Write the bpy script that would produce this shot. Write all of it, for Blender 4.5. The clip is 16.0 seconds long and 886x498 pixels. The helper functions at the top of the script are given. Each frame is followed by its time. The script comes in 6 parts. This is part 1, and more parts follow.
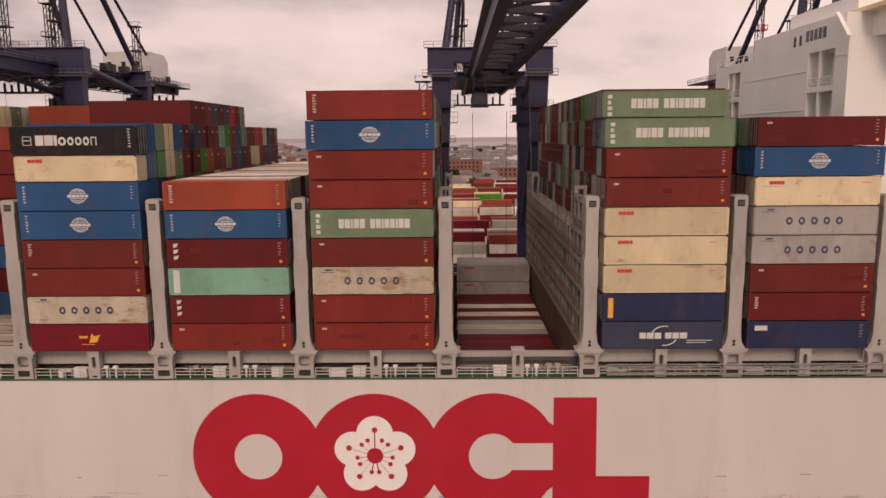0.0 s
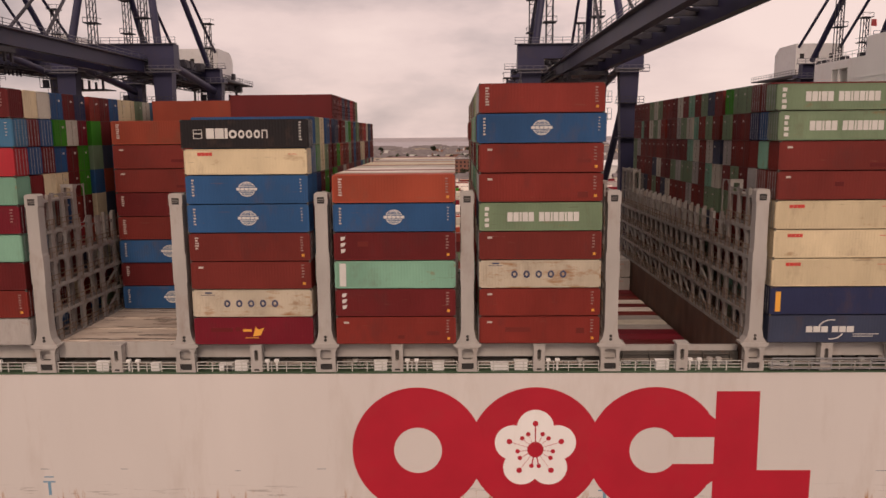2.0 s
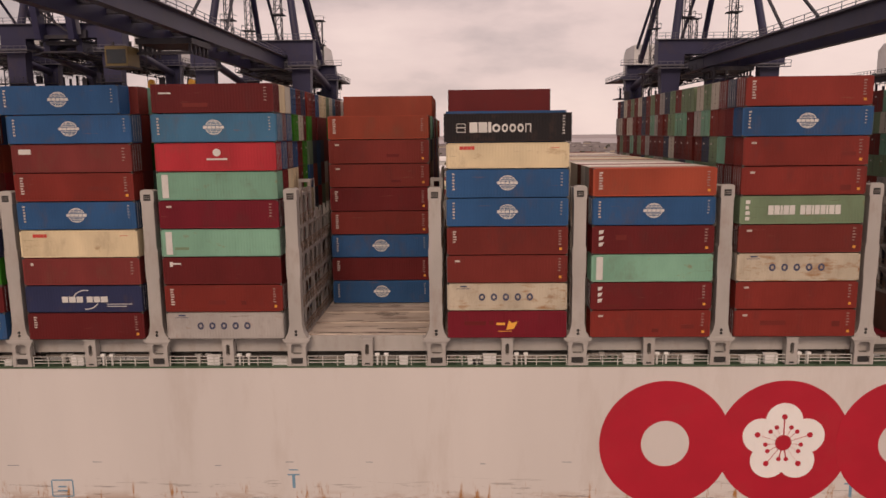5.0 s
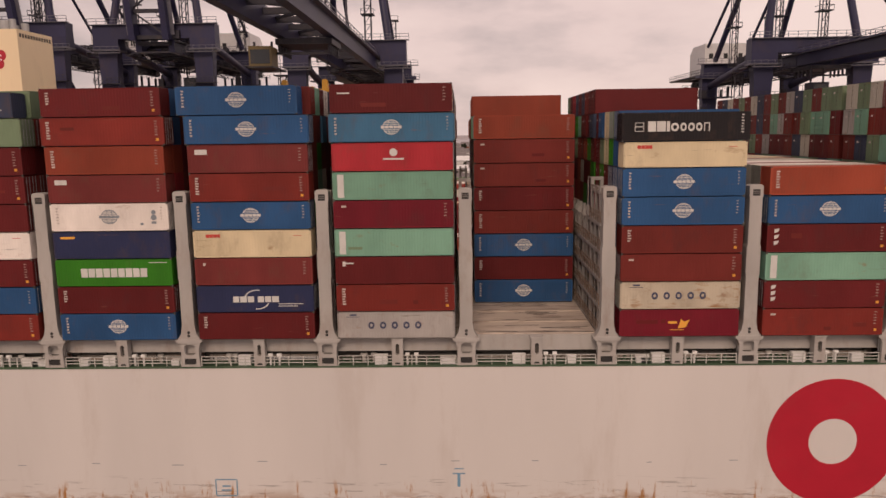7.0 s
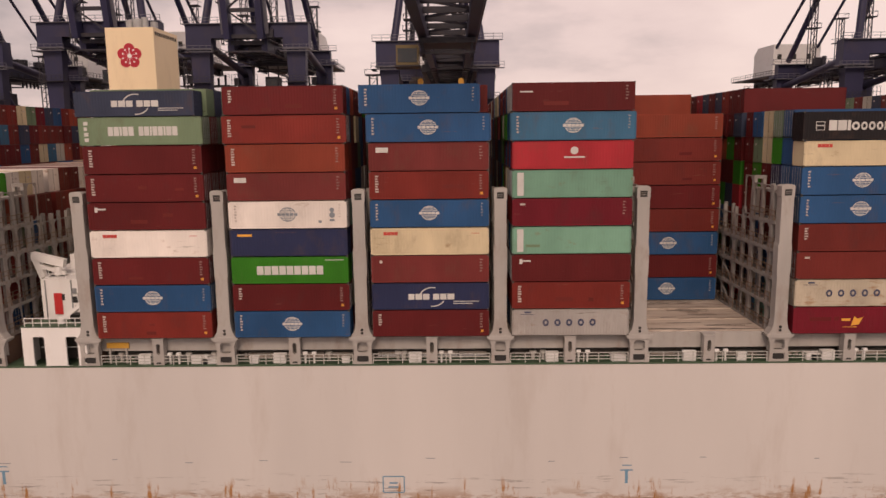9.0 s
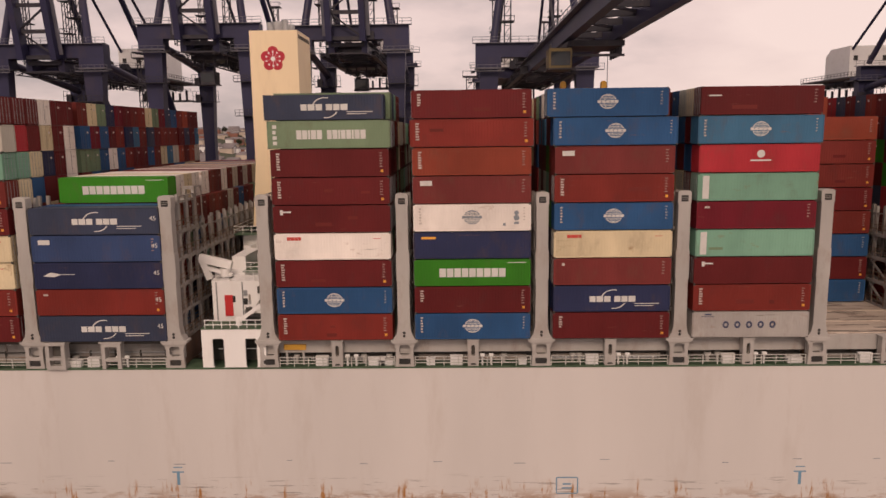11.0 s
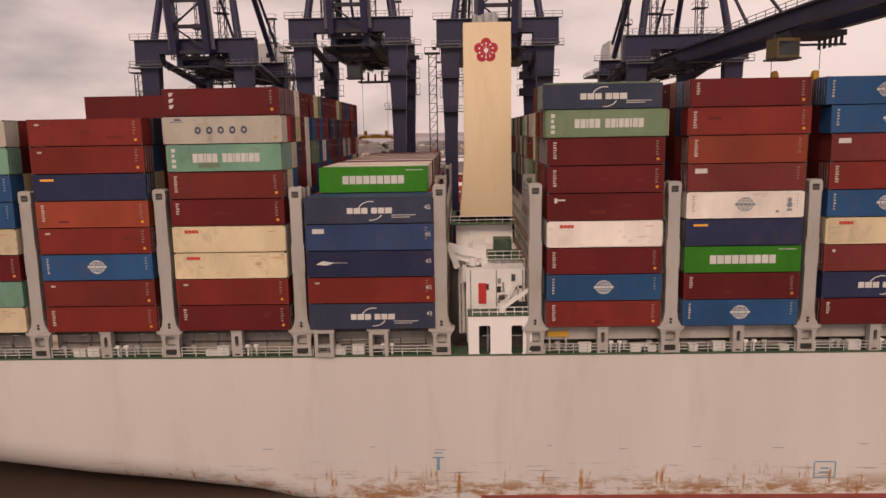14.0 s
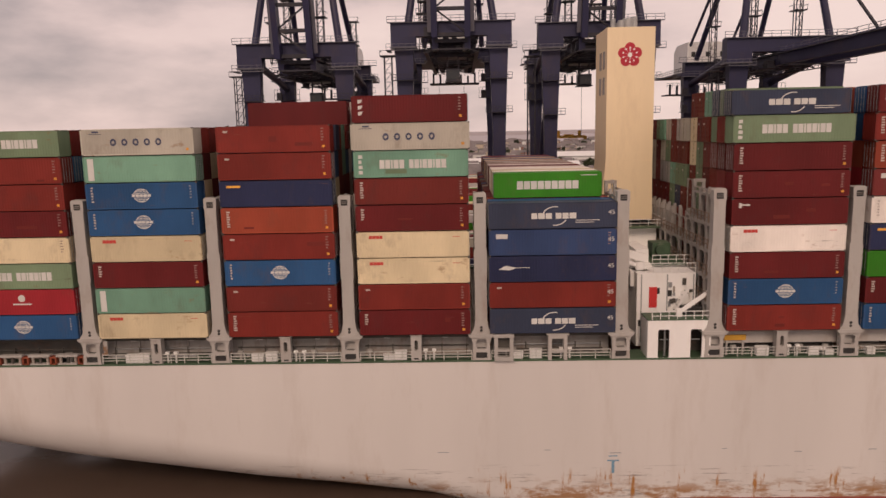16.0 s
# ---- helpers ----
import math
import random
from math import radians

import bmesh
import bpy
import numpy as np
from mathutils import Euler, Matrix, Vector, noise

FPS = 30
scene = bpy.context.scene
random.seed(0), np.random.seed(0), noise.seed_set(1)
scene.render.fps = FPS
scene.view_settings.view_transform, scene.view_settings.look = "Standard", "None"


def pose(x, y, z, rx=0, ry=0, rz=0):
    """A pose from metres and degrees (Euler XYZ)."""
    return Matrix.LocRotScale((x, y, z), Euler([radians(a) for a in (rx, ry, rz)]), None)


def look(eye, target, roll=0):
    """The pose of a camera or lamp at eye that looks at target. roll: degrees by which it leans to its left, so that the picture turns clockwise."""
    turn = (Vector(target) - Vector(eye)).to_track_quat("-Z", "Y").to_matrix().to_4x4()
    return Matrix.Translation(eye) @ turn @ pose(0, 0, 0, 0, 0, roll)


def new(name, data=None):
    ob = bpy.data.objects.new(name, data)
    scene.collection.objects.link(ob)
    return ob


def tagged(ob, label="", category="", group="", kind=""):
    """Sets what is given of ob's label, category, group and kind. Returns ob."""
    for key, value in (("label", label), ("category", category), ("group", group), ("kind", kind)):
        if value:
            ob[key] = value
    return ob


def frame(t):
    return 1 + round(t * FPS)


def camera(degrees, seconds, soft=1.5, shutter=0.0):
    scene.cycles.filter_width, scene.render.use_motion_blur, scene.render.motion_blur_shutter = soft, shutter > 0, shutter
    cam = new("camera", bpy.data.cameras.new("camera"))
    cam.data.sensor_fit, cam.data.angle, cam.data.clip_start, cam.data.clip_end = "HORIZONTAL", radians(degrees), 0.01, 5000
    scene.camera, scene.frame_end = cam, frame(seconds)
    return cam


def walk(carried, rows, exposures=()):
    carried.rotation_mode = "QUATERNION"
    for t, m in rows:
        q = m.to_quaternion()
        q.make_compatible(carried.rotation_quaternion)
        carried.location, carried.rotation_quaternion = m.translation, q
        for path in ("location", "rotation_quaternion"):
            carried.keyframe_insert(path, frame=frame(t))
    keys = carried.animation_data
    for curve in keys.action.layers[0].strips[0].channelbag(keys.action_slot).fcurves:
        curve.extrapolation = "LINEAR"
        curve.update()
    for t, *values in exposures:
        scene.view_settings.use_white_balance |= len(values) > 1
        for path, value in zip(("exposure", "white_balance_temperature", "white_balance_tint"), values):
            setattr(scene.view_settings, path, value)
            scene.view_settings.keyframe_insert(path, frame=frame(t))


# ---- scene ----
cam = camera(62.4, 16.0, soft=1.5, shutter=0.2)
PATH = [
    (0, (4.697, -0.194, 41.79), (4.666, 1.782, 41.482), -0.5),
    (0.5, (0.704, -0.219, 42.066), (0.668, 1.755, 41.748), -0.6),
    (1, (-3.451, -0.312, 41.81), (-3.488, 1.663, 41.494), -0.5),
    (1.5, (-7.707, -0.401, 41.479), (-7.743, 1.575, 41.169), -0.5),
    (2, (-11.877, -0.492, 41.252), (-11.914, 1.484, 40.944), -0.5),
    (2.5, (-16.169, -0.577, 41.109), (-16.207, 1.399, 40.801), -0.5),
    (3, (-20.252, -0.664, 40.949), (-20.296, 1.312, 40.64), -0.6),
    (3.5, (-24.515, -0.81, 40.905), (-24.561, 1.165, 40.595), -0.6),
    (4, (-28.775, -0.928, 40.984), (-28.823, 1.046, 40.672), -0.6),
    (6.5, (-50.477, -1.76, 41.062), (-50.53, 0.215, 40.751), -0.7),
    (7, (-55.0, -1.848, 41.223), (-55.051, 0.127, 40.91), -0.8),
    (7.5, (-59.641, -2.009, 41.333), (-59.688, -0.034, 41.019), -0.8),
    (8, (-64.159, -2.26, 41.46), (-64.206, -0.286, 41.144), -0.7),
    (8.5, (-68.997, -2.46, 41.272), (-69.036, -0.484, 40.959), -0.7),
    (9, (-73.776, -2.678, 41.208), (-73.812, -0.703, 40.897), -0.7),
    (9.2, (-75.592, -2.896, 41.199), (-75.632, -0.921, 40.888), -0.7),
    (11.3, (-95.505, -3.522, 41.88), (-95.544, -1.547, 41.567), -0.7),
    (11.5, (-97.389, -3.619, 41.896), (-97.43, -1.644, 41.579), -0.9),
    (12, (-102.061, -3.985, 41.957), (-102.104, -2.011, 41.639), -0.9),
    (12.5, (-106.611, -4.116, 41.902), (-106.659, -2.142, 41.583), -1.0),
    (13, (-111.357, -4.471, 41.708), (-111.405, -2.498, 41.389), -1.0),
    (13.5, (-116.047, -4.832, 41.503), (-116.098, -2.858, 41.183), -1.1),
    (14, (-120.865, -5.147, 41.433), (-120.916, -3.174, 41.112), -1.0),
    (14.5, (-125.528, -5.465, 41.457), (-125.582, -3.492, 41.136), -1.1),
    (15, (-130.342, -5.62, 41.623), (-130.399, -3.647, 41.3), -1.2),
    (15.5, (-135.236, -5.902, 41.969), (-135.295, -3.929, 41.646), -1.2),
    (16, (-140.286, -6.108, 42.458), (-140.343, -4.135, 42.136), -1.2),
]
walk(cam, [(t, look(eye, target, roll)) for t, eye, target, roll in PATH],
     exposures=((0.0, -0.03), (6.5, -0.10), (9.0, -0.04), (12.0, -0.04), (14.0, -0.08), (16.0, -0.11)))

# ---- world and sun ----
world = bpy.data.worlds.new("overcast_sky")
scene.world = world
world.use_nodes = True
wn, wl = world.node_tree.nodes, world.node_tree.links
wn.clear()
w_out = wn.new("ShaderNodeOutputWorld")
w_bg = wn.new("ShaderNodeBackground")
w_sky = wn.new("ShaderNodeTexSky")
w_sky.sky_type, w_sky.sun_disc = "NISHITA", False
w_sky.sun_elevation, w_sky.sun_rotation = radians(38), radians(186)
w_co = wn.new("ShaderNodeTexCoord")
w_map = wn.new("ShaderNodeMapping")
w_map.inputs["Scale"].default_value = (1.5, 1.5, 4.2)
w_map.inputs["Location"].default_value = (0.35, 0.1, 0.42)
w_noise = wn.new("ShaderNodeTexNoise")
w_noise.inputs["Scale"].default_value, w_noise.inputs["Detail"].default_value = 1.7, 7.0
w_noise.inputs["Roughness"].default_value = 0.52
w_ramp = wn.new("ShaderNodeValToRGB")
els = w_ramp.color_ramp.elements
els[0].position, els[0].color = 0.30, (0.50, 0.40, 0.39, 1)
els[1].position, els[1].color = 0.60, (1.03, 0.79, 0.72, 1)
mid = els.new(0.46)
mid.color = (0.90, 0.68, 0.63, 1)
w_mix = wn.new("ShaderNodeMix")
w_mix.data_type = "RGBA"
w_mix.inputs[0].default_value = 0.94
w_gain = wn.new("ShaderNodeVectorMath")
w_gain.operation = "SCALE"
w_gain.inputs["Scale"].default_value = 0.09
wl.new(w_co.outputs["Generated"], w_map.inputs["Vector"])
wl.new(w_map.outputs["Vector"], w_noise.inputs["Vector"])
w_sep = wn.new("ShaderNodeSeparateXYZ")
wl.new(w_co.outputs["Generated"], w_sep.inputs["Vector"])
w_bank = wn.new("ShaderNodeMapRange")
w_bank.inputs["From Min"].default_value, w_bank.inputs["From Max"].default_value = -0.5, 0.4
w_bank.inputs["To Min"].default_value, w_bank.inputs["To Max"].default_value = -0.135, 0.09
wl.new(w_sep.outputs["X"], w_bank.inputs["Value"])
w_side = wn.new("ShaderNodeMath")
wl.new(w_bank.outputs["Result"], w_side.inputs[0])
wl.new(w_noise.outputs["Fac"], w_side.inputs[1])
wl.new(w_side.outputs["Value"], w_ramp.inputs["Fac"])
wl.new(w_sky.outputs["Color"], w_gain.inputs[0])
wl.new(w_gain.outputs["Vector"], w_mix.inputs["A"])
wl.new(w_ramp.outputs["Color"], w_mix.inputs["B"])
wl.new(w_mix.outputs["Result"], w_bg.inputs["Color"])
wl.new(w_bg.outputs["Background"], w_out.inputs["Surface"])
w_bg.inputs["Strength"].default_value = 0.97

sun = new("sun", bpy.data.lights.new("sun", "SUN"))
sun.data.energy, sun.data.angle, sun.data.color = 1.5, radians(20), (1.0, 0.74, 0.57)
sun.matrix_world = look((-8, -75, 60), (0, 0, 0))

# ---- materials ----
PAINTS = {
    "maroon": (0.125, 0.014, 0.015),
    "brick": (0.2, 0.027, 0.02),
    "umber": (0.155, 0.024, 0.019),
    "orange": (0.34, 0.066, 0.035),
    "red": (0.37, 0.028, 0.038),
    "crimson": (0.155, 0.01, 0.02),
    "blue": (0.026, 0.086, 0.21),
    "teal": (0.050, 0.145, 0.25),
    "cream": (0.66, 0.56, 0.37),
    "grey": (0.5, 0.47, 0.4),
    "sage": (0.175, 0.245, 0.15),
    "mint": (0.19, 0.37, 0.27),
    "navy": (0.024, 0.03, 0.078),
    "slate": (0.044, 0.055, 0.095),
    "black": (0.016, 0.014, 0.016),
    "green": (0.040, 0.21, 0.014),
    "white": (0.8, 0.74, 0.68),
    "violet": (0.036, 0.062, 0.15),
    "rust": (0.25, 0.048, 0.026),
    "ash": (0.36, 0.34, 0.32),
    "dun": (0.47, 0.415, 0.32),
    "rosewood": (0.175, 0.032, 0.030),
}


def node_mat(name, color, rough=0.6, metal=0.0, vary=0.18, scale=0.35, stretch=(1, 1, 1), dirt=(0.2, 0.14, 0.1), dirt_amount=0.2,
             dirt_scale=0.9, bump=0.0, bump_scale=8.0, by_object=0.0, dirt_from=0.52, gloss=0.5):
    """Paint or another plain surface: two scales of variation, stains with a shape of their own, fine relief."""
    m = bpy.data.materials.new(name)
    m.use_nodes = True
    n, l = m.node_tree.nodes, m.node_tree.links
    bsdf = n["Principled BSDF"]
    co = n.new("ShaderNodeTexCoord")
    mp = n.new("ShaderNodeMapping")
    mp.inputs["Scale"].default_value = stretch
    l.new(co.outputs["Object"], mp.inputs["Vector"])
    info = n.new("ShaderNodeObjectInfo")
    add = n.new("ShaderNodeVectorMath")
    add.operation = "ADD"
    off = n.new("ShaderNodeVectorMath")
    off.operation = "SCALE"
    off.inputs[0].default_value = (37.0, 19.0, 53.0)
    l.new(info.outputs["Random"], off.inputs["Scale"])
    l.new(mp.outputs["Vector"], add.inputs[0])
    l.new(off.outputs["Vector"], add.inputs[1])
    big = n.new("ShaderNodeTexNoise")
    big.inputs["Scale"].default_value, big.inputs["Detail"].default_value = scale, 5.0
    l.new(add.outputs["Vector"], big.inputs["Vector"])
    fine = n.new("ShaderNodeTexNoise")
    fine.inputs["Scale"].default_value, fine.inputs["Detail"].default_value = dirt_scale, 8.0
    fine.inputs["Roughness"].default_value = 0.68
    l.new(add.outputs["Vector"], fine.inputs["Vector"])
    r1 = n.new("ShaderNodeMapRange")
    r1.inputs["From Min"].default_value, r1.inputs["From Max"].default_value = 0.3, 0.7
    r1.inputs["To Min"].default_value, r1.inputs["To Max"].default_value = 1 - vary, 1 + vary
    l.new(big.outputs["Fac"], r1.inputs["Value"])
    shade = n.new("ShaderNodeMapRange")
    shade.inputs["To Min"].default_value, shade.inputs["To Max"].default_value = 1 - by_object, 1 + by_object
    l.new(info.outputs["Random"], shade.inputs["Value"])
    mul = n.new("ShaderNodeMath")
    mul.operation = "MULTIPLY"
    l.new(r1.outputs["Result"], mul.inputs[0])
    l.new(shade.outputs["Result"], mul.inputs[1])
    base = n.new("ShaderNodeVectorMath")
    base.operation = "SCALE"
    base.inputs[0].default_value = color
    l.new(mul.outputs["Value"], base.inputs["Scale"])
    r2 = n.new("ShaderNodeMapRange")
    r2.inputs["From Min"].default_value, r2.inputs["From Max"].default_value = dirt_from, dirt_from + 0.22
    r2.inputs["To Min"].default_value, r2.inputs["To Max"].default_value = 0.0, dirt_amount
    l.new(fine.outputs["Fac"], r2.inputs["Value"])
    mix = n.new("ShaderNodeMix")
    mix.data_type = "RGBA"
    l.new(r2.outputs["Result"], mix.inputs[0])
    l.new(base.outputs["Vector"], mix.inputs["A"])
    mix.inputs["B"].default_value = (*dirt, 1)
    l.new(mix.outputs["Result"], bsdf.inputs["Base Color"])
    bsdf.inputs["Roughness"].default_value, bsdf.inputs["Metallic"].default_value = rough, metal
    bsdf.inputs["Specular IOR Level"].default_value = gloss
    if bump:
        bn = n.new("ShaderNodeTexNoise")
        bn.inputs["Scale"].default_value, bn.inputs["Detail"].default_value = bump_scale, 4.0
        l.new(add.outputs["Vector"], bn.inputs["Vector"])
        bp = n.new("ShaderNodeBump")
        bp.inputs["Strength"].default_value, bp.inputs["Distance"].default_value = bump, 0.03
        l.new(bn.outputs["Fac"], bp.inputs["Height"])
        l.new(bp.outputs["Normal"], bsdf.inputs["Normal"])
    return m


def worn_paint(m, color, stretch, scale, lo, hi, amount):
    """Adds sparse stains or scratches with hard edges to a paint."""
    n, l = m.node_tree.nodes, m.node_tree.links
    bsdf = n["Principled BSDF"]
    before = bsdf.inputs["Base Color"].links[0].from_socket
    co, mp, nz, rg, mix = [n.new(k) for k in ("ShaderNodeTexCoord", "ShaderNodeMapping", "ShaderNodeTexNoise", "ShaderNodeMapRange", "ShaderNodeMix")]
    info, off, add = n.new("ShaderNodeObjectInfo"), n.new("ShaderNodeVectorMath"), n.new("ShaderNodeVectorMath")
    off.operation = "SCALE"
    off.inputs[0].default_value = (71.0, 43.0, 29.0)
    mp.inputs["Scale"].default_value = stretch
    nz.inputs["Scale"].default_value, nz.inputs["Detail"].default_value, nz.inputs["Roughness"].default_value = scale, 8.0, 0.65
    rg.inputs["From Min"].default_value, rg.inputs["From Max"].default_value, rg.inputs["To Max"].default_value = lo, hi, amount
    mix.data_type = "RGBA"
    mix.inputs["B"].default_value = (*color, 1)
    l.new(co.outputs["Object"], mp.inputs["Vector"])
    l.new(info.outputs["Random"], off.inputs["Scale"])
    l.new(mp.outputs["Vector"], add.inputs[0])
    l.new(off.outputs["Vector"], add.inputs[1])
    l.new(add.outputs["Vector"], nz.inputs["Vector"])
    l.new(nz.outputs["Fac"], rg.inputs["Value"])
    l.new(rg.outputs["Result"], mix.inputs[0])
    l.new(before, mix.inputs["A"])
    l.new(mix.outputs["Result"], bsdf.inputs["Base Color"])


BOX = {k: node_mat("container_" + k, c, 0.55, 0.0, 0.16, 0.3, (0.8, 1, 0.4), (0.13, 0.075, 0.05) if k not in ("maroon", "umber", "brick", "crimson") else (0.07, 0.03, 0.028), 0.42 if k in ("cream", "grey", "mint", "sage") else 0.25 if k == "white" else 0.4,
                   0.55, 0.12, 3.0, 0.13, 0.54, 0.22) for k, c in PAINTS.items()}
worn_paint(BOX["dun"], (0.30, 0.13, 0.035), (0.4, 1, 1.2), 0.7, 0.54, 0.66, 0.8)
for k in ("cream", "grey", "ash", "dun", "mint", "sage", "white"):
    worn_paint(BOX[k], (0.26, 0.12, 0.045), (0.5, 1, 0.9), 0.8, 0.61, 0.72, 0.6)
    worn_paint(BOX[k], (0.10, 0.075, 0.055), (0.35, 1, 5.0), 0.6, 0.655, 0.70, 0.5)
for k in ("brick", "maroon", "umber", "orange", "rust", "crimson", "blue", "teal", "navy"):
    worn_paint(BOX[k], (0.22, 0.10, 0.07), (0.5, 1, 4.0), 0.7, 0.655, 0.70, 0.35)
M_MARK = node_mat("white_marking", (0.64, 0.63, 0.60), 0.5, vary=0.08, dirt_amount=0.15)
M_MARK_RED = node_mat("red_marking", (0.55, 0.05, 0.04), 0.5, vary=0.08)
M_MARK_NAVY = node_mat("navy_marking", (0.05, 0.06, 0.12), 0.5, vary=0.08)
M_MARK_YELLOW = node_mat("yellow_marking", (0.85, 0.42, 0.06), 0.5, vary=0.1)
M_FAINT = node_mat("faded_marking", (0.30, 0.20, 0.18), 0.6, vary=0.3, scale=2.0, dirt_amount=0.5, dirt_scale=3.0)
M_CAUTION = node_mat("caution_label_paint", (0.72, 0.33, 0.045), 0.6, vary=0.25, scale=1.0)
M_MARK_GREY = node_mat("grey_marking", (0.22, 0.25, 0.28), 0.5, vary=0.1)
M_STEEL = node_mat("galvanised_steel", (0.36, 0.37, 0.38), 0.5, 0.5, 0.15, 1.0)
M_GREY = node_mat("grey_ship_paint", (0.42, 0.40, 0.375), 0.55, vary=0.1, scale=0.3, dirt=(0.22, 0.13, 0.08), dirt_amount=0.45, dirt_scale=0.5, stretch=(1, 1, 0.4), bump=0.08)
# the grey ship paint darkened, both for rusty dirt and for shade
M_LASH = node_mat("lashing_bridge_paint", (0.33, 0.315, 0.295), 0.6, vary=0.18, scale=0.4, dirt=(0.17, 0.09, 0.055), dirt_amount=0.7, dirt_scale=0.6, stretch=(1, 1, 0.5), dirt_from=0.48)
M_HOLD = node_mat("hold_rust", (0.13, 0.075, 0.055), 0.8, vary=0.3, scale=0.5, dirt=(0.2, 0.08, 0.035), dirt_amount=0.7, dirt_scale=0.6, stretch=(1, 1, 0.4), bump=0.2)
# near-black; on post, pier and casing openings it stands in for inner shade
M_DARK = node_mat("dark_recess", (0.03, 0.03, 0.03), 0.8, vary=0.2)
M_WHITE = node_mat("white_ship_paint", (0.88, 0.87, 0.85), 0.45, vary=0.04, scale=0.2, dirt=(0.45, 0.33, 0.24), dirt_amount=0.18, dirt_scale=0.4, stretch=(1, 1, 0.3))
M_CREAM = node_mat("funnel_paint", (0.86, 0.70, 0.46), 0.45, vary=0.05, scale=0.15, dirt=(0.45, 0.33, 0.2), dirt_amount=0.3, dirt_scale=0.3, stretch=(1, 1, 0.25))
M_RUST = node_mat("rusty_deck_plate", (0.34, 0.30, 0.26), 0.7, vary=0.2, scale=0.4, dirt=(0.24, 0.10, 0.05), dirt_amount=0.75, dirt_scale=0.8, bump=0.2)
M_RUSTRED = node_mat("rust_red_steel", (0.24, 0.055, 0.025), 0.75, vary=0.3, scale=1.0)
M_GREEN = node_mat("green_deck_paint", (0.055, 0.10, 0.055), 0.6, vary=0.2, scale=0.6)
M_CRANE = node_mat("crane_blue_paint", (0.027, 0.027, 0.069), 0.5, vary=0.16, scale=0.15, dirt=(0.075, 0.05, 0.05), dirt_amount=0.45, dirt_scale=0.25, stretch=(1, 1, 0.5), gloss=0.35)
M_CRANE_RAIL = node_mat("crane_handrail_paint", (0.12, 0.12, 0.15), 0.5, vary=0.15, scale=0.5)
M_CRANE_DARK = node_mat("crane_dark_steel", (0.018, 0.017, 0.028), 0.6, vary=0.2, scale=0.3)
M_CAB = node_mat("crane_cab_paint", (0.14, 0.10, 0.03), 0.5, vary=0.1)
M_YELLOW = node_mat("yellow_machine_paint", (0.6, 0.33, 0.04), 0.5, vary=0.15)
M_RED = node_mat("red_paint", (0.55, 0.03, 0.03), 0.5)
M_BRICK = node_mat("town_brick", (0.24, 0.11, 0.08), 0.85, vary=0.25, scale=0.1, bump=0.2)
M_STONE = node_mat("town_render", (0.52, 0.44, 0.36), 0.85, vary=0.2, scale=0.08)
M_ROOF = node_mat("town_roof", (0.17, 0.15, 0.15), 0.85, vary=0.3, scale=0.1)
M_SHED = node_mat("shed_cladding", (0.72, 0.71, 0.70), 0.5, vary=0.1, scale=0.05)
M_LEAF = node_mat("leaves", (0.035, 0.045, 0.022), 0.8, vary=0.4, scale=0.5, by_object=0.25)
M_TRUNK = node_mat("bark", (0.10, 0.075, 0.055), 0.9, vary=0.3, scale=2.0)
M_LOGO = node_mat("hull_logo_red", (0.45, 0.011, 0.031), 0.45, vary=0.07, scale=0.25, dirt=(0.42, 0.03, 0.04), dirt_amount=0.5, dirt_scale=0.3)
M_TUG = node_mat("tug_mark_blue", (0.16, 0.30, 0.42), 0.5, vary=0.1)
M_APRON = node_mat("quay_concrete", (0.26, 0.25, 0.24), 0.9, vary=0.2, scale=0.06, dirt=(0.1, 0.09, 0.08), dirt_amount=0.5, dirt_scale=0.2, bump=0.1)
M_HULLRED = node_mat("antifouling_red", (0.28, 0.06, 0.05), 0.7, vary=0.2, scale=0.3, dirt=(0.3, 0.14, 0.05), dirt_amount=0.6)
M_WATER = node_mat("harbour_water", (0.085, 0.058, 0.044), 0.14, vary=0.15, scale=0.05, dirt_amount=0.0, bump=0.5, bump_scale=0.6, gloss=0.5)
M_SEA = node_mat("far_sea", (0.38, 0.35, 0.37), 0.7, vary=0.04, scale=0.001, dirt_amount=0.0)
M_RAIL_RUST = node_mat("rusty_rail_paint", (0.24, 0.165, 0.115), 0.7, vary=0.25, scale=1.0, dirt=(0.16, 0.08, 0.04), dirt_amount=0.6)
M_MARK_DIM = node_mat("worn_marking", (0.50, 0.44, 0.40), 0.6, vary=0.25, scale=2.0, dirt_amount=0.5, dirt_scale=3.0)
M_HATCH = node_mat("worn_hatch_paint", (0.50, 0.43, 0.36), 0.7, vary=0.2, scale=0.25, stretch=(0.35, 1.6, 1), dirt=(0.11, 0.05, 0.03), dirt_amount=0.95, dirt_scale=0.7, bump=0.25, dirt_from=0.50)
# dark coaming paint; also used for painted shade in slots and gaps
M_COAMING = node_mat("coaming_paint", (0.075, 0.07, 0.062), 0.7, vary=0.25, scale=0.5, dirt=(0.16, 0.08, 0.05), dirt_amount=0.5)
M_RAIL = node_mat("deck_rail_paint", (0.62, 0.62, 0.58), 0.5, vary=0.1, scale=1.0, dirt_amount=0.4)
M_GLASS = node_mat("window_glass", (0.02, 0.025, 0.03), 0.08, vary=0.1)


